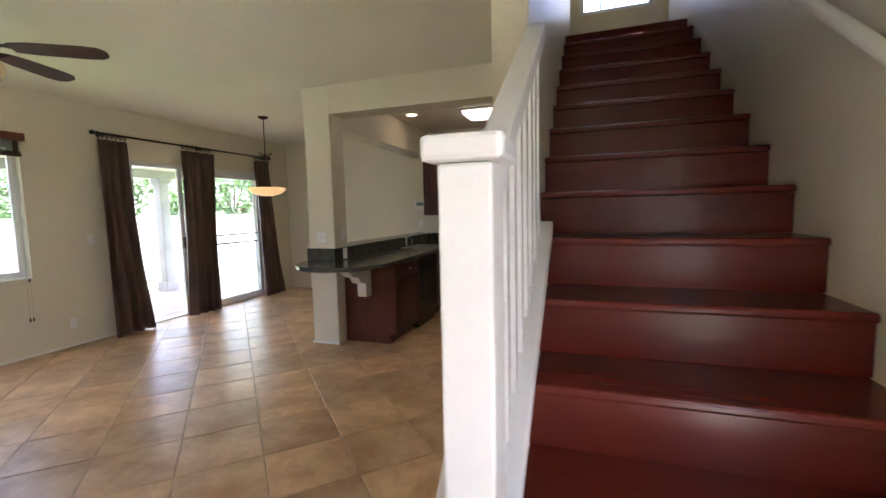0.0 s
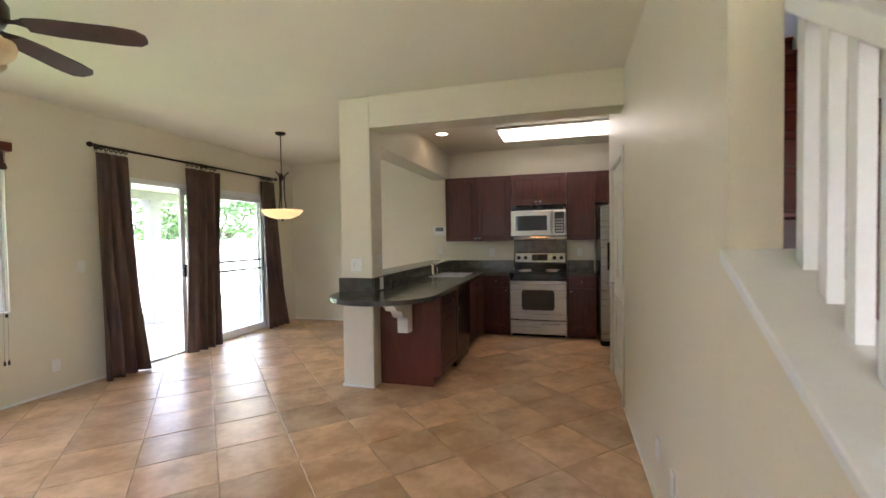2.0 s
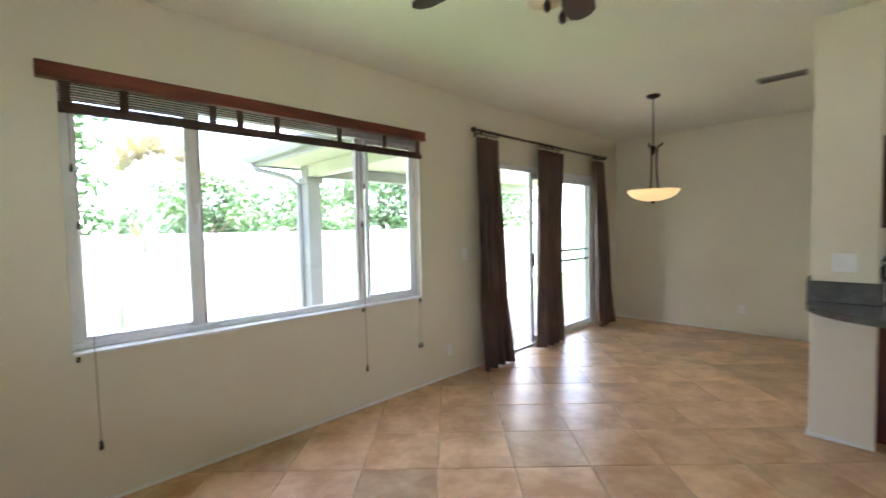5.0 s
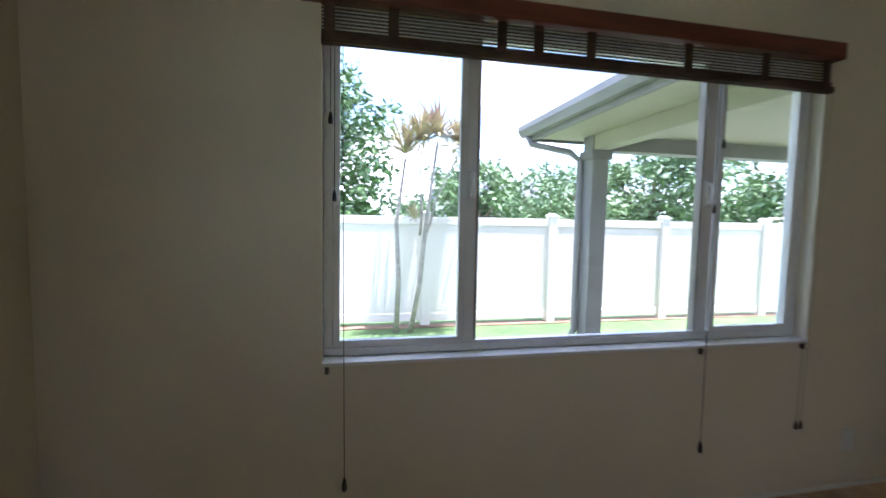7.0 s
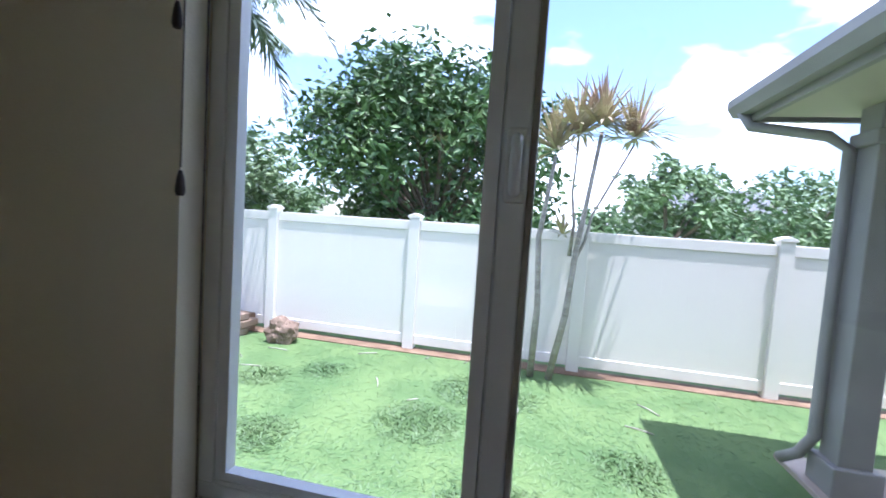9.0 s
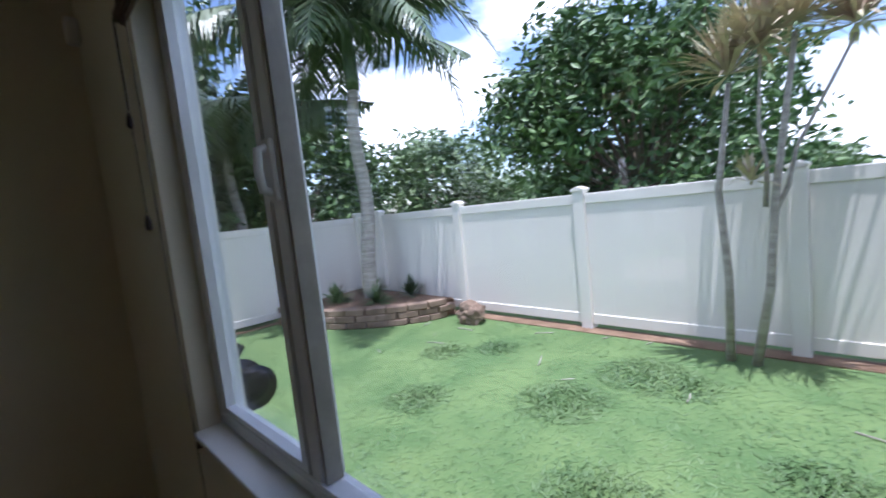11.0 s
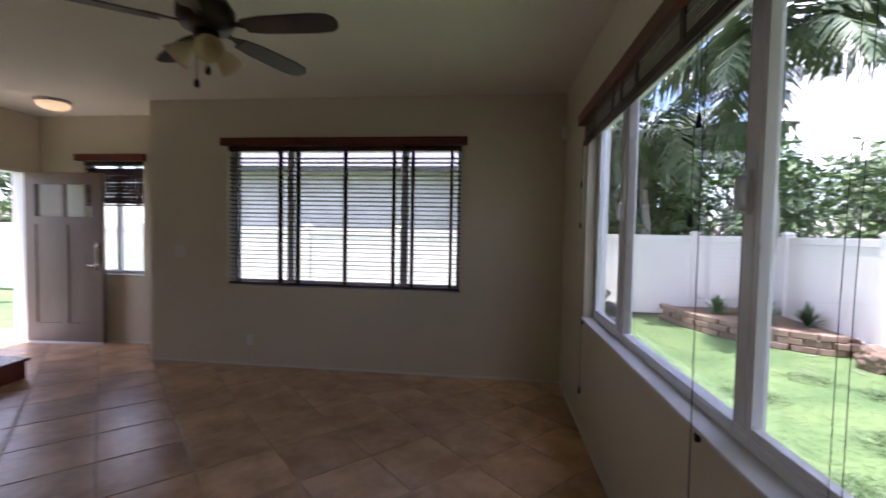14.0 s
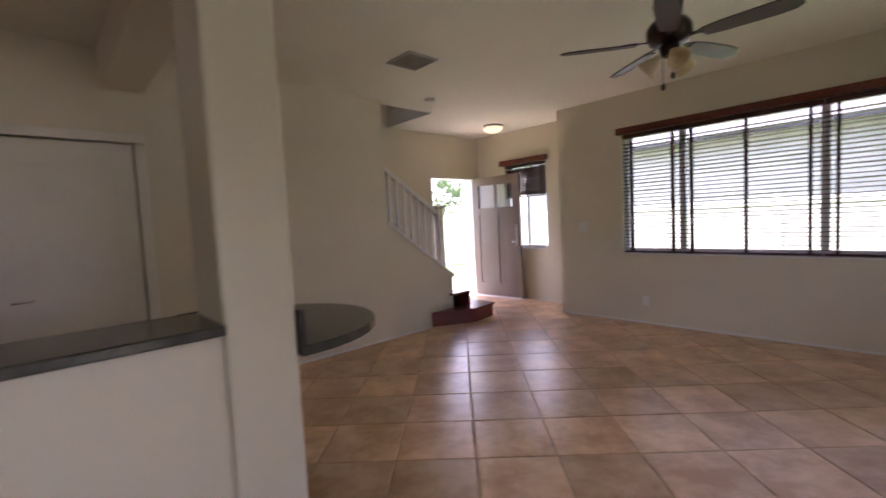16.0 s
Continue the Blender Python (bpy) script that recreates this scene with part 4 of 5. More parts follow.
plate("light_switch", "white light switch on the beige wall", "switch", 'x', XW, 1, 3.34, 1.18)
plate("wall_socket", "white wall socket near the floor", "socket", 'x', XW, 1, 3.09, 0.266)
plate("light_switch", "white double light switch on the column", "switch", 'y', 3.90, -1, -1.66, 1.168, 0.118, 0.118, 2)
plate("light_switch", "white light switch on the front wall", "switch", 'y', YF, 1, -0.49, 1.17, 0.118, 0.118, 2)
plate("wall_socket", "white wall socket low on the front wall", "socket", 'y', YF, 1, -1.27, 0.27)
plate("wall_socket", "white wall socket low on the stair wall", "socket", 'x', XS, -1, 2.62, 0.305)
plate("wall_socket", "white cable outlet low on the stair wall", "socket", 'x', XS, -1, 2.296, 0.302)
plate("wall_socket", "white wall socket on the dining wall", "socket", 'y', YB, -1, -2.75, 0.30)
plate("wall_socket", "white socket above the worktop", "socket", 'y', YB, -1, -0.85, 1.17)
plate("wall_socket", "white socket above the worktop", "socket", 'y', YB, -1, 0.45, 1.17)
plate("wall_socket", "white socket on the dark backsplash", "socket", 'x', -1.478, 1, 4.05, 0.98)
plate("light_switch", "white switch on the column side", "switch", 'x', -1.50, 1, 4.06, 1.20)
plate("light_switch", "white switch on the back wall over the ledge", "switch", 'y', YB, -1, -1.69, 1.20)
th = thing("thermostat", "white wall thermostat with a grey display", "thermostat", -1.68, YB, 1.5)
part("body", box(-1.80, YB - 0.032, 1.44, -1.58, YB - 0.0005, 1.59, 0.008), PLASTIC, th)
part("display", box(-1.755, YB - 0.034, 1.51, -1.625, YB - 0.0321, 1.57), LCD, th)
part("flap", box(-1.755, YB - 0.036, 1.453, -1.625, YB - 0.0321, 1.495, 0.002), PLASTIC, th)
ms = thing("motion_sensor", "small white sensor high in the corner", "sensor", XW, -0.5, 2.33)
part("body", box(XW + 0.0005, -0.57, 2.30, XW + 0.05, -0.51, 2.41, 0.012), PLASTIC, ms)

# ---- pendant ----
px, py = -3.14, 4.82
pn = thing("pendant_lamp", "bronze pendant lamp with a glowing amber glass bowl", "pendant lamp", px, py, HC)
part("canopy", lathe([(0.065, HC - 0.001), (0.062, HC - 0.018), (0.03, HC - 0.032), (0.008, HC - 0.04)], px, py), BRONZE, pn)
part("rod", tube([(px, py, HC - 0.03), (px, py, 2.18)], 0.006, 8), BRONZE, pn)
part("hub", lathe([(0.006, 2.24), (0.02, 2.22), (0.024, 2.19), (0.014, 2.16), (0.006, 2.14)], px, py, 16), BRONZE, pn)
for i in range(3):
    a = radians(20 + 120 * i)
    c, s = math.cos(a), math.sin(a)
    part("arm", tube([(px + c * r, py + s * r, z) for r, z in ((0.085, 2.255), (0.07, 2.235), (0.045, 2.225), (0.032, 2.18), (0.028, 2.05), (0.034, 1.92), (0.045, 1.82), (0.09, 1.74))], 0.008, 8), BRONZE, pn)
part("bowl", lathe([(0.012, 1.672), (0.08, 1.677), (0.155, 1.698), (0.205, 1.725), (0.238, 1.765), (0.246, 1.785), (0.239, 1.786), (0.198, 1.738), (0.150, 1.711), (0.08, 1.69), (0.012, 1.685)], px, py, 40), AMBER, pn, "glowing amber alabaster bowl")
part("finial", lathe([(0.004, 1.645), (0.012, 1.655), (0.018, 1.671), (0.006, 1.674)], px, py, 14), BRONZE, pn)

# ---- ceiling fan ----
cx, cy = -2.30, 1.50
fan = thing("ceiling_fan", "dark bronze five-blade ceiling fan with amber light kit", "ceiling fan", cx, cy, HC)
part("canopy", lathe([(0.085, HC - 0.001), (0.088, HC - 0.05), (0.075, HC - 0.15), (0.06, HC - 0.17)], cx, cy), BRONZE, fan)
part("motor", lathe([(0.06, 2.571), (0.11, 2.55), (0.135, 2.51), (0.135, 2.46), (0.115, 2.42), (0.07, 2.405)], cx, cy), BRONZE, fan)
part("switch_housing", lathe([(0.055, 2.404), (0.06, 2.38), (0.05, 2.34), (0.02, 2.325)], cx, cy), BRONZE, fan)
ZB = 2.425
for i in range(5):
    ang = radians(36 + 72 * i)
    rot = Matrix.Translation((cx, cy, ZB)) @ Matrix.Rotation(ang, 4, 'Z') @ Matrix.Rotation(radians(-12), 4, 'X')
    pts = [(0.20, -0.045), (0.30, -0.060), (0.55, -0.068), (0.64, -0.060), (0.675, -0.03), (0.68, 0.0), (0.675, 0.03), (0.64, 0.060), (0.55, 0.068), (0.30, 0.060), (0.20, 0.045)]
    bm = prism(pts, 2, -0.004, 0.004)
    bm.transform(rot)
    bl = part("blade", bm, BLADE, fan)
    bm = prism([(0.09, -0.018), (0.16, -0.012), (0.21, -0.035), (0.27, -0.028), (0.29, 0.0), (0.27, 0.028), (0.21, 0.035), (0.16, 0.012), (0.09, 0.018)], 2, 0.0045, 0.011)
    bm.transform(rot)
    part("blade_iron", bm, BRONZE, fan)
for i in range(3):
    a = radians(10 + 120 * i)
    m = Matrix.Translation((cx + 0.055 * math.cos(a), cy + 0.055 * math.sin(a), 2.35)) @ Matrix.Rotation(a, 4, 'Z') @ Matrix.Rotation(radians(130), 4, 'Y')
    bm = lathe([(0.02, 0.0), (0.024, 0.03), (0.045, 0.06), (0.058, 0.10), (0.068, 0.125), (0.063, 0.125), (0.052, 0.10), (0.038, 0.065), (0.016, 0.035)], 0, 0, 24)
    bm.transform(m)
    part("lamp_shade", bm, FROST, fan, "frosted amber bell glass")
for dx, zl in ((0.03, 2.16), (-0.03, 2.22)):
    part("pull_chain", tube([(cx + dx, cy + 0.03, 2.34), (cx + dx, cy + 0.03, zl)], 0.0022, 6), BRONZE, fan)
    part("chain_knob", lathe([(0.004, zl + 0.004), (0.013, zl - 0.012), (0.013, zl - 0.032), (0.004, zl - 0.042)], cx + dx, cy + 0.03, 12), BRONZE, fan)

# ---- curtains ----
rod = thing("curtain_rod", "dark bronze curtain rod with finials over the patio door", "curtain rod", -4.33, 4.85, 2.41)
part("pole", tube([(-4.325, 3.44, 2.405), (-4.325, 6.25, 2.405)], 0.013, 12), BRONZE, rod)
for yy, s in ((3.44, -1), (6.25, 1)):
    bm = lathe([(0.010, 0), (0.022, 0.012), (0.028, 0.03), (0.020, 0.05), (0.008, 0.06)], 0, 0, 16)
    bm.transform(pose(-4.325, yy, 2.405, -90 * s, 0, 0))
    part("finial", bm, BRONZE, rod)
for yy in (3.52, 4.86, 6.17):
    part("bracket", boxes((XW + 0.0005, yy - 0.012, 2.36, XW + 0.01, yy + 0.012, 2.44), (XW + 0.01, yy - 0.006, 2.38, -4.315, yy + 0.006, 2.391)), BRONZE, rod)


def curtain(label, top_y, bot_y, folds, seed, sway):
    c = thing("curtain", label, "curtain", -4.3, (bot_y[0] + bot_y[1]) / 2, 0, "brown curtains at the patio door")
    rnd = random.Random(seed)
    ph = rnd.uniform(0, 6)
    nu, nv = 72, 26
    bm = bmesh.new()
    rows_ = []
    for j in range(nv + 1):
        v = j / nv
        z = 2.335 + (0.008 - 2.335) * v
        a = top_y[0] + (bot_y[0] - top_y[0]) * v ** 1.2 + 0.012 * math.sin(5 * v + ph)
        b = top_y[1] + (bot_y[1] - top_y[1]) * v ** 1.2 + 0.012 * math.sin(4 * v + ph * 2)
        row = []
        for i in range(nu + 1):
            u = i / nu
            amp = 0.026 + 0.022 * v + 0.008 * math.sin(7 * v + 5 * u + ph)
            x = -4.315 + amp * math.sin(2 * math.pi * folds * u + ph + 0.9 * math.sin(3 * v + ph)) + 0.012 * math.sin(2 * math.pi * (folds * 2.3) * u + 4 * v) + sway * v
            row.append(bm.verts.new((max(x, XW + 0.004), a + (b - a) * u, z)))
        rows_.append(row)
    for r0, r1 in zip(rows_, rows_[1:]):
        for i in range(nu):
            f = bm.faces.new((r0[i], r0[i + 1], r1[i + 1], r1[i]))
            f.smooth = True
    cl = part("cloth", bm, CURTAIN, c)
    so = cl.modifiers.new("thickness", 'SOLIDIFY')
    so.thickness = 0.004
    for i in range(7):
        yy = top_y[0] + (top_y[1] - top_y[0]) * (i + 0.5) / 7
        ring = [(-4.325 + 0.024 * math.cos(t), yy + rnd.uniform(-.001, .001), 2.392 + 0.024 * math.sin(t)) for t in [2 * math.pi * q / 14 for q in range(15)]]
        part("ring", tube(ring, 0.0065, 8), BRONZE, c)
        part("clip", box(-4.330, yy - 0.005, 2.33, -4.322, yy + 0.005, 2.37), CHROME, c)
    return c


curtain("long dark brown curtain gathered beside the patio door", (3.44, 3.80), (3.42, 3.91), 3.5, 3, 0.06)
curtain("long dark brown curtain hanging at the door's middle", (4.53, 5.04), (4.47, 4.98), 3.6, 5, 0.03)
curtain("long dark brown curtain by the dining corner", (5.90, 6.20), (5.96, 6.42), 3.2, 8, 0.03)

# ---- outside ----
GZ = -0.06


bm = bmesh.new()
S = 900.0
vs = [bm.verts.new(p) for p in ((-S, -S, GZ), (S, -S, GZ), (S, S, GZ), (-S, S, GZ))]
bm.faces.new(vs)
structure("ground", bm, GRASS, "green lawn reaching to the horizon")
structure("patio_slab", box(-7.15, 2.75, GZ - 0.1, XW - TH - 0.001, 7.6, -0.025, 0.008), CONCRETE, "pale concrete patio slab")
structure("front_walk", box(XE + TH + 0.001, -1.6, GZ - 0.1, 4.2, 0.6, -0.025, 0.008), CONCRETE, "pale concrete front walk")


def fence_run(name, x0, y0, x1, y1, label, stops, h=1.50):
    run = thing(name, label, "fence", (x0 + x1) / 2, (y0 + y1) / 2, GZ, "vinyl fences", "structure")
    L_ = math.hypot(x1 - x0, y1 - y0)
    ang = math.atan2(y1 - y0, x1 - x0)
    run.matrix_basis = Matrix.Translation((x0, y0, GZ)) @ Matrix.Rotation(ang, 4, 'Z')

    def put(nm, me, x):
        o = new(nm, me)
        o.parent = run
        o.matrix_basis = Matrix.Translation((x, 0, 0))
    post_me = mesh_of("post", box(-0.063, -0.063, 0, 0.063, 0.063, h + 0.03, 0.005), FENCE)
    cap_me = mesh_of("post_cap", prism([(-0.075, h + 0.03), (0.075, h + 0.03), (0.075, h + 0.055), (0.0, h + 0.085), (-0.075, h + 0.055)], 1, -0.075, 0.075, 0.004), FENCE)
    bays = {}
    for i, at in enumerate(stops):
        put("post", post_me, at)
        put("post_cap", cap_me, at)
        if i + 1 == len(stops):
            break
        sp = round(stops[i + 1] - at, 3)
        k = max(2, round((sp - 0.128) / 0.25))
        bw = (sp - 0.128) / k
        if sp not in bays:
            bays[sp] = (mesh_of("rail", box(0.064, -0.03, h - 0.11, sp - 0.064, 0.03, h, 0.006), FENCE),
                        mesh_of("bottom_rail", box(0.064, -0.03, 0.06, sp - 0.064, 0.03, 0.17, 0.006), FENCE),
                        mesh_of("board", box(0.0002, -0.018, 0.17, bw - 0.0002, 0.018, h - 0.11, 0.0008, 1), FENCE))
        rail_me, low_me, board_me = bays[sp]
        put("rail", rail_me, at)
        put("bottom_rail", low_me, at)
        for q in range(k):
            put("board", board_me, at + 0.064 + q * bw)
    return run


YC = -4.8   # side fence
BAY = 1.85
fence_run("fence", -8.55, YC, -8.35, 12.5, "cream vinyl privacy fence along the garden", [0.0, 0.70] + [0.70 + BAY * i for i in range(1, 10)])
fence_run("fence", -8.55, YC, 9.0, YC, "cream vinyl privacy fence beside the house", [0.0, 1.13] + [1.13 + BAY * i for i in range(1, 9)] + [17.55])
fence_run("fence", 9.0, YC, 9.0, 8.0, "cream vinyl privacy fence in front", [BAY * i for i in range(8)])
structure("soil_strip", boxes((-8.52, YC + 0.05, GZ, -8.30, 11.9, GZ + 0.010), (-8.30, YC + 0.04, GZ, 4.0, YC + 0.16, GZ + 0.009)), SOIL, "bare red soil along the fence")

# patio cover
pc = thing("patio_cover", "grey-trimmed patio roof with cream ceiling on posts", "patio roof", -5.8, 4.8, GZ)


bm = bmesh.new()
cs = [bm.verts.new(p) for p in ((-7.12, 2.34, 2.43), (-4.58, 2.34, 2.43), (-4.58, 7.9, 2.43), (-7.12, 7.9, 2.43), (-4.58, 4.6, 2.94), (-4.58, 7.9, 2.94))]
for f_ in ((3, 2, 1, 0), (0, 1, 4), (0, 4, 5, 3), (1, 2, 5, 4), (2, 3, 5)):
    bm.faces.new([cs[i] for i in f_])
part("roof", bm, ROOF, pc, "grey hipped patio roof")
part("ceiling_boards", box(-7.03, 2.43, 2.29, -4.58, 7.8, 2.31), SOFFIT, pc, "cream painted patio ceiling")
part("fascia", box(-7.12, 2.36, 2.27, -4.58, 2.40, 2.428, 0.004), GREYPAINT, pc, "grey fascia board")
part("fascia", box(-7.12, 2.401, 2.27, -7.08, 7.9, 2.428, 0.004), GREYPAINT, pc, "grey fascia board")
part("gutter", prism([(2.359, 2.32), (2.29, 2.32), (2.25, 2.38), (2.25, 2.435), (2.265, 2.435), (2.265, 2.39), (2.30, 2.335), (2.359, 2.335)], 0, -7.22, -4.58), GREYPAINT, pc, "grey rain gutter")
part("gutter", box(-7.22, 2.361, 2.32, -7.121, 7.9, 2.435, 0.02), GREYPAINT, pc, "grey rain gutter")
part("beam", box(-6.84, 2.84, 2.14, -6.66, 7.8, 2.289, 0.006), GREYPAINT, pc)
part("beam", box(-6.659, 2.85, 2.14, -4.58, 3.01, 2.289, 0.006), SOFFIT, pc)
for yy in (2.93, 6.10):
    po = part("post", box(-6.84, yy - 0.09, -0.025, -6.66, yy + 0.09, 2.139, 0.008), GREYPAINT, pc)
    part("post_base", box(-6.88, yy - 0.13, -0.024, -6.62, yy + 0.13, 0.16, 0.01), GREYPAINT, po)
    part("post_capital", box(-6.87, yy - 0.12, 2.05, -6.63, yy + 0.12, 2.138, 0.01), GREYPAINT, po)
part("downspout", tube([(-7.12, 2.31, 2.34), (-7.10, 2.36, 2.24), (-6.90, 2.72, 2.14), (-6.82, 2.795, 2.04), (-6.82, 2.795, 0.26), (-6.86, 2.74, 0.12), (-6.94, 2.68, 0.04)], 0.035, 10), GREYPAINT, pc, "grey downspout")
structure("house_eave", prism([(-4.72, 2.98), (-4.665, 2.98), (-4.665, 3.1), (-4.72, 3.1)], 1, -1.6, 2.33), GREYPAINT, "grey fascia board along the roof edge")

# planter in the corner
pl = thing("corner_planter", "curved raised planter of stacked brown blocks with soil", "planter", -8.0, -3.9, GZ)
arc = []
for i in range(13):
    a = radians(4 + 84 * i / 12)
    arc.append((-8.45 + 1.62 * math.cos(a) * (1 + 0.02 * math.sin(3 * a)), YC + 0.05 + 2.40 * math.sin(a)))
part("soil", prism([(-8.46, YC + 0.07)] + [(x * 0.985 - 0.12, y * 0.985 - 0.07) for x, y in arc], 2, GZ, GZ + 0.22), SOIL, pl)
block = mesh_of("block", box(-0.135, -0.07, 0, 0.135, 0.07, 0.088, 0.012, 1), BRICK)
for row in range(3):
    lens = [0.0]
    for p, q in zip(arc, arc[1:]):
        lens.append(lens[-1] + math.hypot(q[0] - p[0], q[1] - p[1]))
    s = 0.14 + (0.14 if row % 2 else 0)
    while s < lens[-1] - 0.12:
        i = max(k for k in range(len(lens)) if lens[k] <= s)
        i = min(i, len(arc) - 2)
        u = (s - lens[i]) / (lens[i + 1] - lens[i])
        x = arc[i][0] + (arc[i + 1][0] - arc[i][0]) * u
        y = arc[i][1] + (arc[i + 1][1] - arc[i][1]) * u
        a = math.degrees(math.atan2(arc[i + 1][1] - arc[i][1], arc[i + 1][0] - arc[i][0]))
        o = new("block", block)
        o.parent = pl
        o.matrix_parent_inverse = pl.matrix_world.inverted()
        o.matrix_basis = pose(x + random.uniform(-.008, .008), y + random.uniform(-.008, .008), GZ + 0.001 + row * 0.090, 0, 0, a + random.uniform(-3, 3))
        s += 0.278


def quads_mesh(name, verts, faces, material):
    me = bpy.data.meshes.new(name)
    me.from_pydata(verts, [], faces)
    me.materials.append(material)
    return me


def leaves(centres, size, count, spread, rnd, droop=0.0):
    """Many small folded leaves in loose clumps round the given centres."""
    verts, faces = [], []
    for c, r in centres:
        for _ in range(count):
            d = Vector((rnd.gauss(0, 1), rnd.gauss(0, 1), rnd.gauss(0, 0.85)))
            d.normalize()
            p = c + d * r * (rnd.random() ** 0.45) * spread
            a = Vector((rnd.uniform(-1, 1), rnd.uniform(-1, 1), rnd.uniform(-0.7, 0.5) - droop)).normalized()
            b = a.orthogonal().normalized()
            b.rotate(Matrix.Rotation(rnd.uniform(0, 6.28), 3, a))
            L_ = size * rnd.uniform(0.6, 1.35)
            W = L_ * 0.21
            n = a.cross(b) * L_ * 0.06
            k = len(verts)
            verts += [p, p + a * L_ * 0.5 + b * W + n, p + a * L_, p + a * L_ * 0.5 - b * W + n]
            faces.append((k, k + 1, k + 2, k + 3))
    return verts, faces


def broadleaf(label, x, y, height, width, seed, material, clumps=42, count=150, size=0.17, trunk=0.13, group=""):
    t = thing("tree", label, "tree", x, y, GZ, group)
    rnd = random.Random(seed)
    base = Vector((x, y, GZ))
    fork = base + Vector((rnd.uniform(-.2, .2), rnd.uniform(-.2, .2), height * 0.26))
    bm = tube([base, base.lerp(fork, 0.5) + Vector((0.05, 0.03, 0)), fork], trunk, 10, taper=0.75)
    centres = []
    for i in range(clumps):
        a = rnd.uniform(0, 2 * math.pi)
        h = rnd.uniform(0.22, 1.0)
        rr = width * math.sqrt(max(0.05, 1 - (2 * (h - 0.58)) ** 2 * 0.95)) * rnd.uniform(0.35, 0.92)
        c = Vector((x + rr * math.cos(a), y + rr * math.sin(a), GZ + height * h * rnd.uniform(0.93, 1.0)))
        centres.append((c, width * rnd.uniform(0.20, 0.34)))
        if i % 3 == 0:
            mid = fork.lerp(c, 0.5) + Vector((0, 0, -0.1))
            tube([fork, mid, c], trunk * 0.42, 6, bm, taper=0.25)
    part("trunk", bm, BARK, t, "brown branching trunk")
    v, f = leaves(centres, size, count, 1.0, rnd, 0.2)
    o = new("crown", quads_mesh("crown", v, f, material))
    o.parent = t
    o.matrix_parent_inverse = t.matrix_world.inverted()
    return t


broadleaf("large dense green broadleaf tree behind the fence", -12.9, -1.35, 4.65, 2.95, 11, LEAF, 100, 230, 0.20)
broadleaf("dark green tree behind the side fence", -9.6, -9.0, 4.2, 2.4, 12, LEAF, 50, 150, 0.24)
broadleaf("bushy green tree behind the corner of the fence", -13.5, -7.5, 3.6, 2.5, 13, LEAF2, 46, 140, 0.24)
broadleaf("dark green tree by the side fence", -6.0, -8.2, 5.6, 2.6, 14, LEAF, 64, 170, 0.24)
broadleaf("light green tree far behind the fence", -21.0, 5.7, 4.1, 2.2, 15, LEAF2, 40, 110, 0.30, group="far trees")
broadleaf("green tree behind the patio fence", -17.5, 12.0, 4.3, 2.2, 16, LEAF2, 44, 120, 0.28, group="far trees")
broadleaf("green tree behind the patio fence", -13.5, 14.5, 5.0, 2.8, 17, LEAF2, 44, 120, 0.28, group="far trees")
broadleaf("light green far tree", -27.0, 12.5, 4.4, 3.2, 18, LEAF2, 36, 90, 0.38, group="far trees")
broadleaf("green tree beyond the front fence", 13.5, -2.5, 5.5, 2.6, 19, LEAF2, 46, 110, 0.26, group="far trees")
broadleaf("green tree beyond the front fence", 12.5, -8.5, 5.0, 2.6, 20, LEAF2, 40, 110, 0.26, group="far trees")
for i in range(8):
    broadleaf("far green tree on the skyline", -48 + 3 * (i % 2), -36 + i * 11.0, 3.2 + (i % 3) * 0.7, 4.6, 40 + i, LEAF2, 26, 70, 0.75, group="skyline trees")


def frond_mesh(length, droop, seed, leaflet=0.52, rows_n=54, width=0.020):
    """A feather frond along +x: a bent midrib with hanging leaflets."""
    rnd = random.Random(seed)
    verts, faces = [], []
    pts = []
    for i in range(rows_n + 1):
        u = i / rows_n
        pts.append(Vector((length * (u - 0.22 * u * u * droop), 0, length * (0.42 * u - droop * 0.75 * u * u))))
    for i in range(rows_n):
        a, b = pts[i], pts[i + 1]
        w = 0.016 * (1 - i / rows_n) + 0.003
        k = len(verts)
        verts += [a + Vector((0, w, 0)), a + Vector((0, -w, 0)), b + Vector((0, -w, 0)), b + Vector((0, w, 0)), a + Vector((0, 0, -w * 1.5)), b + Vector((0, 0, -w * 1.5))]
        faces += [(k, k + 1, k + 2, k + 3), (k, k + 3, k + 5, k + 4), (k + 1, k + 4, k + 5, k + 2)]
        if i < 3:
            continue
        u = i / rows_n
        ll = leaflet * math.sin(math.pi * min(1, 0.18 + u * 0.86)) ** 0.7
        for s in (-1, 1):
            d = Vector((0.55 + rnd.uniform(-.1, .1), s * (0.75 + rnd.uniform(-.15, .15)), -0.35 - 0.5 * u + rnd.uniform(-.25, .25))).normalized()
            p = a.lerp(b, rnd.random())
            q = p + d * ll * 0.55
            r = p + d * ll + Vector((0, 0, -0.22 * ll))
            t = Vector((b - a)).normalized() * width
            k = len(verts)
            verts += [p - t, p + t, q + t * 0.9, q - t * 0.9, r]
            faces += [(k, k + 1, k + 2, k + 3), (k + 3, k + 2, k + 4)]
    return quads_mesh("frond", verts, faces, FROND)


FRONDS = [frond_mesh(2.1, d, i) for i, d in enumerate((0.25, 0.55, 0.9, 1.25))]


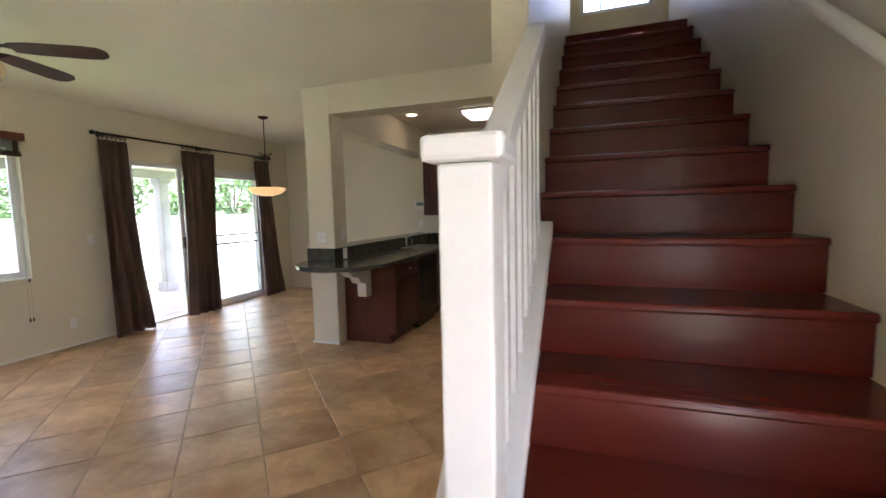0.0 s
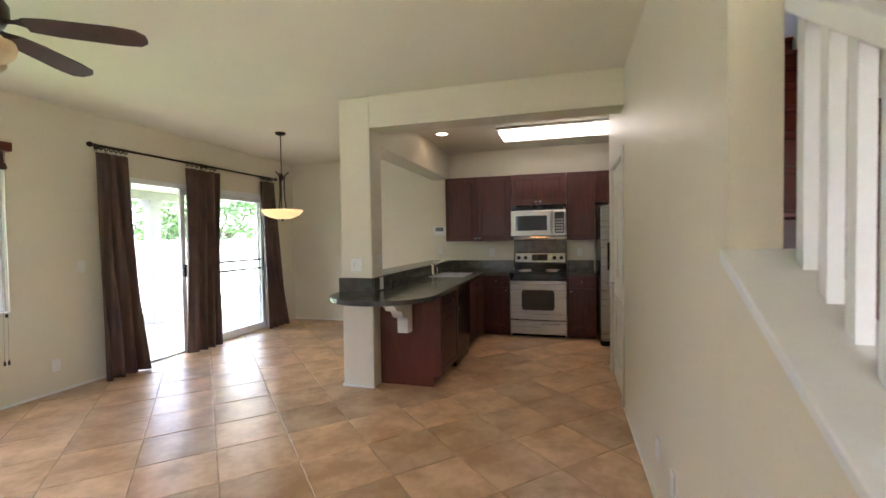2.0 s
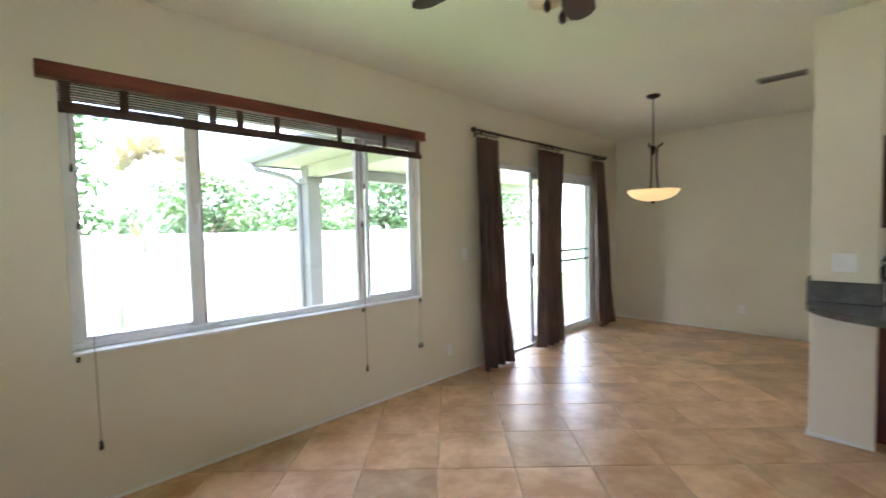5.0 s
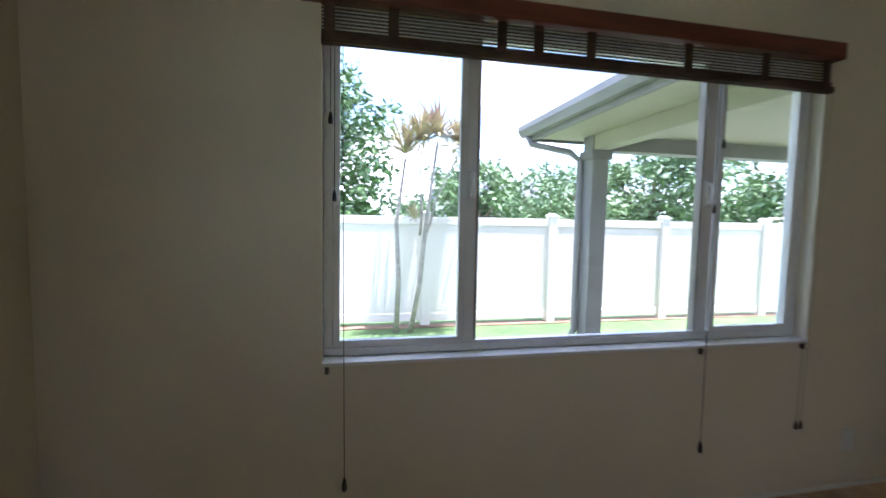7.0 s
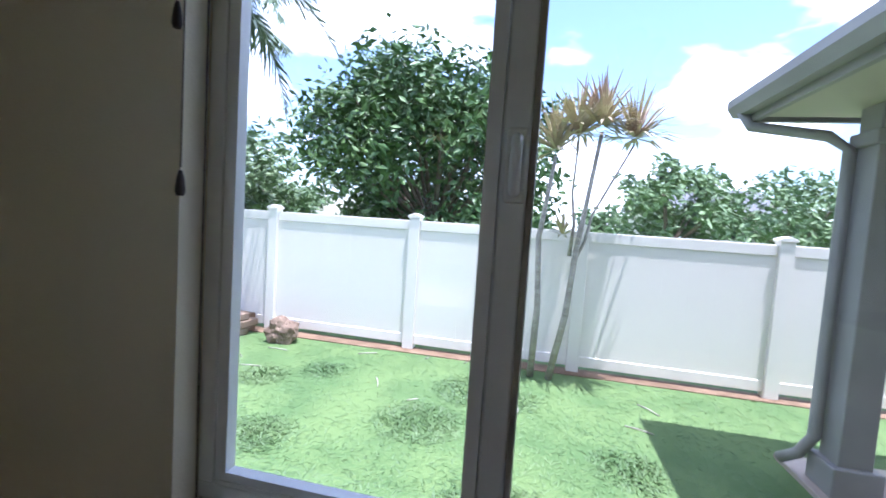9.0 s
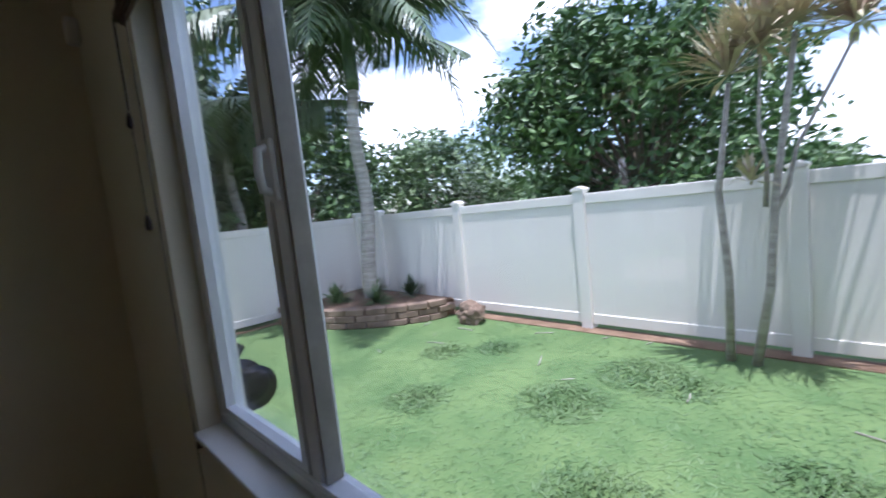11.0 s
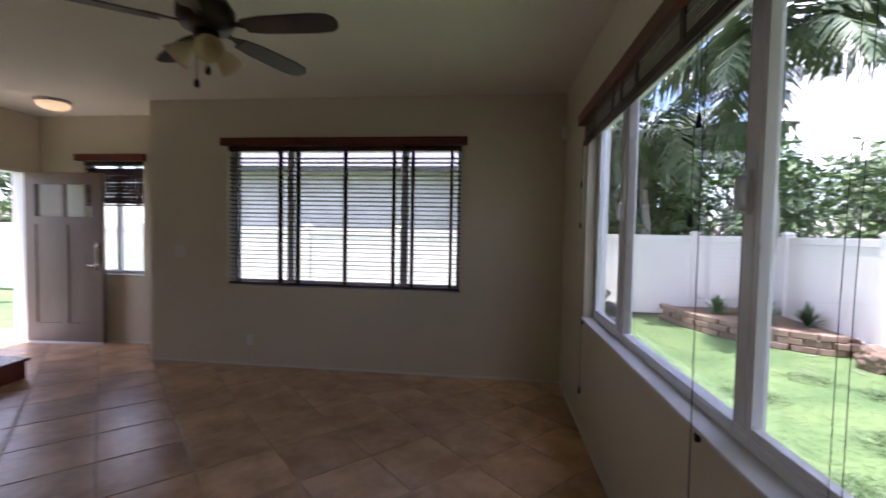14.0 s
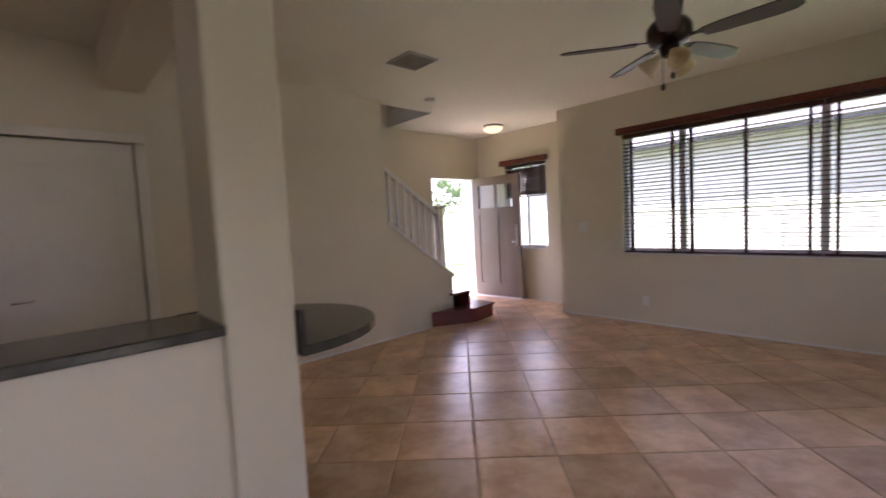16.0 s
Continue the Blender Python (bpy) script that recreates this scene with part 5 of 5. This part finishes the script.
def palm(label, x, y, height, seed, radius=0.12, n=16, scale=1.0, shaft=0.6):
    t = thing("palm_tree", label, "palm tree", x, y, GZ, "palms")
    rnd = random.Random(seed)
    path = [(x + 0.05 * math.sin(i * 0.6), y + 0.04 * i / 6, GZ + height * i / 16) for i in range(17)]
    prof = []
    bm = bmesh.new()
    tube(path, radius, 14, bm, taper=0.62)
    tr = part("trunk", bm, PALMBARK, t, "pale ringed palm trunk")
    for i in range(26):
        u = (i + 0.5) / 26
        r = radius * (1 - 0.38 * u) * 1.06
        k = min(15, int(u * 16))
        f = u * 16 - k
        px_ = path[k][0] + (path[k + 1][0] - path[k][0]) * f
        py_ = path[k][1] + (path[k + 1][1] - path[k][1]) * f
        zz = GZ + height * u
        part("ring", lathe([(r * 0.95, zz), (r, zz + 0.006), (r, zz + 0.018), (r * 0.95, zz + 0.024)], px_, py_, 14), PALMBARK, tr)
    part("crownshaft", lathe([(radius * 0.7, GZ + height - 0.02), (radius * 0.85, GZ + height + 0.15), (radius * 0.62, GZ + height + shaft), (0.02, GZ + height + shaft + 0.15)], path[-1][0], path[-1][1], 16), FROND, t)
    for i in range(n):
        me = FRONDS[(i * 7 + seed) % 4]
        o = new("frond", me)
        o.parent = t
        o.matrix_parent_inverse = t.matrix_world.inverted()
        o.matrix_basis = Matrix.Translation((path[-1][0], path[-1][1], GZ + height + shaft - 0.15)) @ Matrix.Rotation(i * 2.399 + rnd.uniform(-.2, .2), 4, 'Z') @ Matrix.Rotation(radians(rnd.uniform(-25, 20)), 4, 'Y') @ Matrix.Scale(scale * rnd.uniform(0.85, 1.15), 4)
    return t


palm("tall palm with a pale ringed trunk in the corner planter", -8.05, -3.85, 3.45, 1, 0.13, 26, 1.3, 1.15)
palm("feathery palm behind the side fence", -7.0, -6.3, 3.1, 2, 0.11, 20, 1.25)
palm("dense dark palm behind the side fence", -6.0, -6.7, 2.5, 7, 0.11, 20, 1.2)
palm("feathery palm behind the side fence", -5.0, -6.4, 3.3, 4, 0.11, 20, 1.2)
palm("palm with a red-brown trunk in the front garden", 6.4, -2.2, 2.3, 3, 0.15, 14, 0.8)


def blade_head(centre, n, length, rnd, material, name, parent):
    verts, faces = [], []
    for _ in range(n):
        az = rnd.uniform(0, 2 * math.pi)
        el = radians(rnd.uniform(-5, 88))
        d = Vector((math.cos(az) * math.cos(el), math.sin(az) * math.cos(el), math.sin(el)))
        s = d.cross(Vector((0, 0, 1))).normalized() if abs(d.z) < 0.99 else Vector((1, 0, 0))
        L_ = length * rnd.uniform(0.65, 1.1)
        w = 0.014
        p = Vector(centre) + d * 0.02
        m1 = p + d * L_ * 0.55
        tip = p + d * L_ + Vector((0, 0, -0.18 * L_ * math.cos(el)))
        k = len(verts)
        verts += [p - s * w * 0.6, p + s * w * 0.6, m1 + s * w, m1 - s * w, tip]
        faces += [(k, k + 1, k + 2, k + 3), (k + 3, k + 2, k + 4)]
    o = new(name, quads_mesh(name, verts, faces, material))
    o.parent = parent
    o.matrix_parent_inverse = parent.matrix_world.inverted()


dr = thing("dracaena", "slim multi-stemmed dracaena with reddish leaf heads", "plant", -8.15, 1.22, GZ)
rnd = random.Random(5)
heads = [((-8.12, 1.02, GZ), (-8.05, 1.0, 1.35), (-8.03, 1.10, 2.15)), ((-8.10, 1.20, GZ), (-8.02, 1.36, 1.25), (-8.00, 1.50, 2.38)),
         ((-8.05, 1.33, 1.10), (-8.08, 1.48, 1.6), (-8.05, 1.80, 2.28)), ((-8.04, 1.30, 1.2), (-8.0, 1.28, 1.8), (-8.02, 1.30, 2.30))]
for a, b, c in heads:
    part("stem", tube([a, Vector(a).lerp(Vector(b), 0.5) + Vector((0, 0.03, 0)), b, Vector(b).lerp(Vector(c), 0.5), c], 0.035 if a[2] < 0 else 0.018, 8, taper=0.5), PALMBARK, dr)
    blade_head((c[0], c[1], c[2] + 0.06), 120, 0.52, rnd, DRACLEAF, "leaf_head", dr)
blade_head((-8.02, 1.22, 1.40), 40, 0.26, rnd, DRACLEAF, "leaf_head", dr)
for i, (x, y) in enumerate(((-8.3, -3.2), (-7.75, -3.35), (-8.3, -4.2), (-7.5, -4.1))):
    b = thing("shrub", "small spiky green shrub in the planter", "shrub", x, y, GZ + 0.22, "planter shrubs")
    blade_head((x, y, GZ + 0.22), 90, 0.36, random.Random(60 + i), BLADEG if i % 2 else FROND, "foliage", b)
rk = thing("garden_stone", "rough dark stone on the lawn by the planter", "stone", -8.10, -1.82, GZ)
bm = bmesh.new()
bmesh.ops.create_icosphere(bm, subdivisions=4, radius=0.17)
for v in bm.verts:
    v.co *= 1 + 0.35 * noise.noise(v.co * 9) + 0.16 * noise.noise(v.co * 26)
    v.co += Vector((-8.10, -1.82, GZ + 0.12))
part("stone", bm, BRICK, rk)

# hose reel on the outside wall
hr = thing("hose_reel", "dark grey plastic hose reel on the house wall", "hose reel", -4.62, 0.0, 0.62)
part("bracket", box(-4.60, -0.1, 0.70, XW - TH - 0.001, 0.10, 0.92, 0.008), BLACK, hr)
part("drum", lathe([(0.03, -0.08), (0.09, -0.08), (0.09, -0.07), (0.04, -0.065), (0.04, 0.065), (0.09, 0.07), (0.09, 0.08), (0.03, 0.08)], 0, 0, 24), BLACK, hr).matrix_basis = pose(-4.69, 0.0, 0.80, 90, 0, 0)
coil = [(-4.69 + (0.052 + 0.008 * (i % 3)) * math.cos(i * 0.5), -0.055 + 0.11 * i / 60, 0.80 + (0.052 + 0.008 * (i % 3)) * math.sin(i * 0.5)) for i in range(61)]
part("hose", tube(coil, 0.012, 6), BLACK, hr)
part("handle", tube([(-4.60, -0.08, 0.90), (-4.66, -0.08, 0.98), (-4.66, 0.08, 0.98), (-4.60, 0.08, 0.90)], 0.012, 8), BLACK, hr)
# fallen twigs on the lawn
rnd2 = random.Random(9)
for i in range(14):
    x, y = rnd2.uniform(-8.2, -6.6), rnd2.uniform(-2.4, 3.0)
    a = rnd2.uniform(0, 3.1)
    l_ = rnd2.uniform(0.08, 0.25)
    tw = thing("twig", "dry pale twig lying on the lawn", "twig", x, y, GZ, "twigs on the lawn")
    part("stick", tube([(x, y, GZ + 0.008), (x + l_ * 0.5 * math.cos(a), y + l_ * 0.5 * math.sin(a) + 0.01, GZ + 0.012), (x + l_ * math.cos(a), y + l_ * math.sin(a), GZ + 0.008)], 0.005, 5), PALMBARK, tw)
# grass blades
rng = np.random.RandomState(3)
n = 150000
xs = rng.uniform(-8.3, -4.6, n)
ys = rng.uniform(-4.9, 4.6, n)
clump = np.zeros(n)
for tx, ty, tr in ((-6.76, 0.22, 0.27), (-7.5, 0.55, 0.30), (-7.13, -1.38, 0.20), (-7.46, -0.92, 0.18), (-7.42, 0.85, 0.22), (-6.2, -0.75, 0.22), (-5.9, 0.9, 0.25), (-6.6, 1.7, 0.2)):
    clump = np.maximum(clump, np.exp(-((xs - tx) ** 2 + (ys - ty) ** 2) / (tr * tr)) * rng.uniform(0.55, 1.0, n))
keep_ = ((clump > 0.15) | (rng.uniform(0, 1, n) < 0.22)) & ~((ys > 2.7) & (xs > -7.2)) & ~((((xs + 8.45) / 1.85) ** 2 + ((ys + 4.75) / 2.50) ** 2 < 1) & (xs > -8.5))
xs, ys, clump = xs[keep_], ys[keep_], clump[keep_]
verts, faces = [], []
for i, (a, b, c) in enumerate(zip(xs.tolist(), ys.tolist(), clump.tolist())):
    h = 0.006 + 0.038 * max(0, c - 0.10) + 0.012 * (i % 5) / 5
    t = i * 2.4
    w = 0.006
    k = len(verts)
    verts += [(a - w * math.cos(t), b - w * math.sin(t), GZ), (a + w * math.cos(t), b + w * math.sin(t), GZ), (a + 0.045 * math.sin(t * 1.7), b + 0.045 * math.cos(t * 1.7), GZ + h)]
    faces.append((k, k + 1, k + 2))
tagged(new("lawn_grass", quads_mesh("lawn_grass", verts, faces, BLADEG)), "short green lawn grass with darker tufts", "grass", "", "stuff")


# neighbouring houses
def house(label, x0, y0, x1, y1, h, ridge_axis, win_rows):
    hs = thing("house", label, "house", (x0 + x1) / 2, (y0 + y1) / 2, GZ, "neighbouring houses")
    part("wall", box(x0, y0, GZ, x1, y1, h), STUCCO_SHADE if ridge_axis == 0 else STUCCO, hs)
    if ridge_axis == 0:
        # Black stands for the shadow line that the gutter throws under the eave
        part("gutter", box(x0 - 0.5, y1 + 0.42, h - 0.22, x1 + 0.5, y1 + 0.54, h - 0.06, 0.02), BLACK, hs, "rain gutter, coloured black for its shadow")
    e = 0.5
    if ridge_axis == 0:
        m = (y0 + y1) / 2
        part("roof", prism([(y0 - e, h - 0.05), (y1 + e, h - 0.05), (m, h + 1.5)], 0, x0 - e, x1 + e), ROOF, hs)
    else:
        m = (x0 + x1) / 2
        part("roof", prism([(x0 - e, h - 0.05), (x1 + e, h - 0.05), (m, h + 1.5)], 1, y0 - e, y1 + e), ROOF, hs)
    for (xa, ya, za, xb, yb, zb) in win_rows:
        w = part("window", box(xa, ya, za, xb, yb, zb), TRIM, hs)
        d = 0.02
        if abs(xb - xa) > abs(yb - ya):
            part("pane", box(xa + 0.08, max(ya, yb) - 0.01, za + 0.08, xb - 0.08, max(ya, yb) + 0.01, zb - 0.08), DARKGLASS, w)
        else:
            part("pane", box(max(xa, xb) - 0.01, ya + 0.08, za + 0.08, max(xa, xb) + 0.01, yb - 0.08, zb - 0.08), DARKGLASS, w)


house("neighbour's beige house with a grey roof", -4.2, -16.0, 6.0, -8.6, 3.25, 0, [(4.0, -8.62, 1.0, 5.2, -8.55, 2.0)])
house("far beige house with a grey roof", -37, 7, -30, 13, 3.0, 1, [(-30.03, 8.0, 1.4, -29.95, 9.2, 2.4), (-30.03, 10.4, 1.4, -29.95, 11.6, 2.4)])
house("beige house across the front garden", 15, -6, 22, 8, 3.0, 1, [])

# ---- floor and its tiles ----
floor = structure("floor", boxes((XW, YF, -0.12, XE, YB, -0.004), (-0.145, YE, -0.12, XE, YF, -0.004)), GROUT, "terracotta-coloured tile floor laid diagonally")
PITCH, HALF = 0.456, 0.2252


def clip(poly, rect):
    x0, y0, x1, y1 = rect
    for ax, lim, sgn in ((0, x0, 1), (0, x1, -1), (1, y0, 1), (1, y1, -1)):
        out = []
        for i in range(len(poly)):
            a, b = poly[i], poly[(i + 1) % len(poly)]
            da, db = sgn * (a[ax] - lim), sgn * (b[ax] - lim)
            if da >= 0:
                out.append(a)
            if da * db < 0:
                t = da / (da - db)
                out.append((a[0] + (b[0] - a[0]) * t, a[1] + (b[1] - a[1]) * t))
        poly = out
        if len(poly) < 3:
            return []
    return poly


def tile_mesh(poly):
    """A slab with a worn, slightly rounded rim."""
    cx_ = sum(p[0] for p in poly) / len(poly)
    cy_ = sum(p[1] for p in poly) / len(poly)
    bm = bmesh.new()
    rings = []
    for inset, z in ((0.0, -0.010), (0.0, -0.0022), (0.002, -0.0007), (0.005, 0.0)):
        ring = []
        for x, y in poly:
            d = Vector((x - cx_, y - cy_, 0))
            s = max(0.0, 1 - inset * 1.4 / max(d.length, 0.02))
            ring.append(bm.verts.new((cx_ + d.x * s, cy_ + d.y * s, z)))
        rings.append(ring)
    n_ = len(poly)
    for a, b in zip(rings, rings[1:]):
        for i in range(n_):
            f = bm.faces.new((a[i], a[(i + 1) % n_], b[(i + 1) % n_], b[i]))
    bm.faces.new(rings[-1])
    return mesh_of("tile", bm, TILE)


def jitter_square(seed):
    r_ = random.Random(seed)
    pts = []
    cs = [(-HALF, -HALF), (HALF, -HALF), (HALF, HALF), (-HALF, HALF)]
    for i in range(4):
        a, b = cs[i], cs[(i + 1) % 4]
        for k in range(4):
            u = k / 4
            w = 0.0 if k == 0 else r_.uniform(-0.0035, 0.0015)
            nx, ny = (b[1] - a[1]), -(b[0] - a[0])
            l_ = math.hypot(nx, ny)
            pts.append((a[0] + (b[0] - a[0]) * u + nx / l_ * w, a[1] + (b[1] - a[1]) * u + ny / l_ * w))
    return pts


TA = radians(45)
OX, OY = -0.11, 0.94
shapes = [jitter_square(s) for s in range(5)]
whole = [tile_mesh(s) for s in shapes]
rooms = ((XW + 0.003, YF + 0.003, XE - 0.003, YB - 0.003), (-0.142, YE + 0.003, XE - 0.003, YF + 0.002))
for i in range(-18, 19):
    for j in range(-18, 19):
        tx = OX + (i * math.cos(TA) - j * math.sin(TA)) * PITCH
        ty = OY + (i * math.sin(TA) + j * math.cos(TA)) * PITCH
        hid = tx > 0.95 and ty > 0.5 and not (ty > 4.9 and tx < XE)
        if hid:
            continue
        v = (i * 7 + j * 13) % 5
        world_poly = [(tx + x * math.cos(TA) - y * math.sin(TA), ty + x * math.sin(TA) + y * math.cos(TA)) for x, y in shapes[v]]
        for room in rooms:
            x0, y0, x1, y1 = room
            if all(x0 <= p[0] <= x1 and y0 <= p[1] <= y1 for p in world_poly):
                o = new("tile", whole[v])
                o.parent = floor
                o.matrix_basis = Matrix.Translation((tx, ty, random.uniform(-0.0006, 0.0006))) @ Matrix.Rotation(TA, 4, 'Z')
                break
            q = clip(world_poly, room)
            if len(q) >= 3:
                area = abs(sum(q[k][0] * q[(k + 1) % len(q)][1] - q[(k + 1) % len(q)][0] * q[k][1] for k in range(len(q)))) / 2
                if area > 0.002:
                    o = new("tile", tile_mesh([(p[0] - tx, p[1] - ty) for p in q]))
                    o.parent = floor
                    o.matrix_basis = Matrix.Translation((tx, ty, 0))
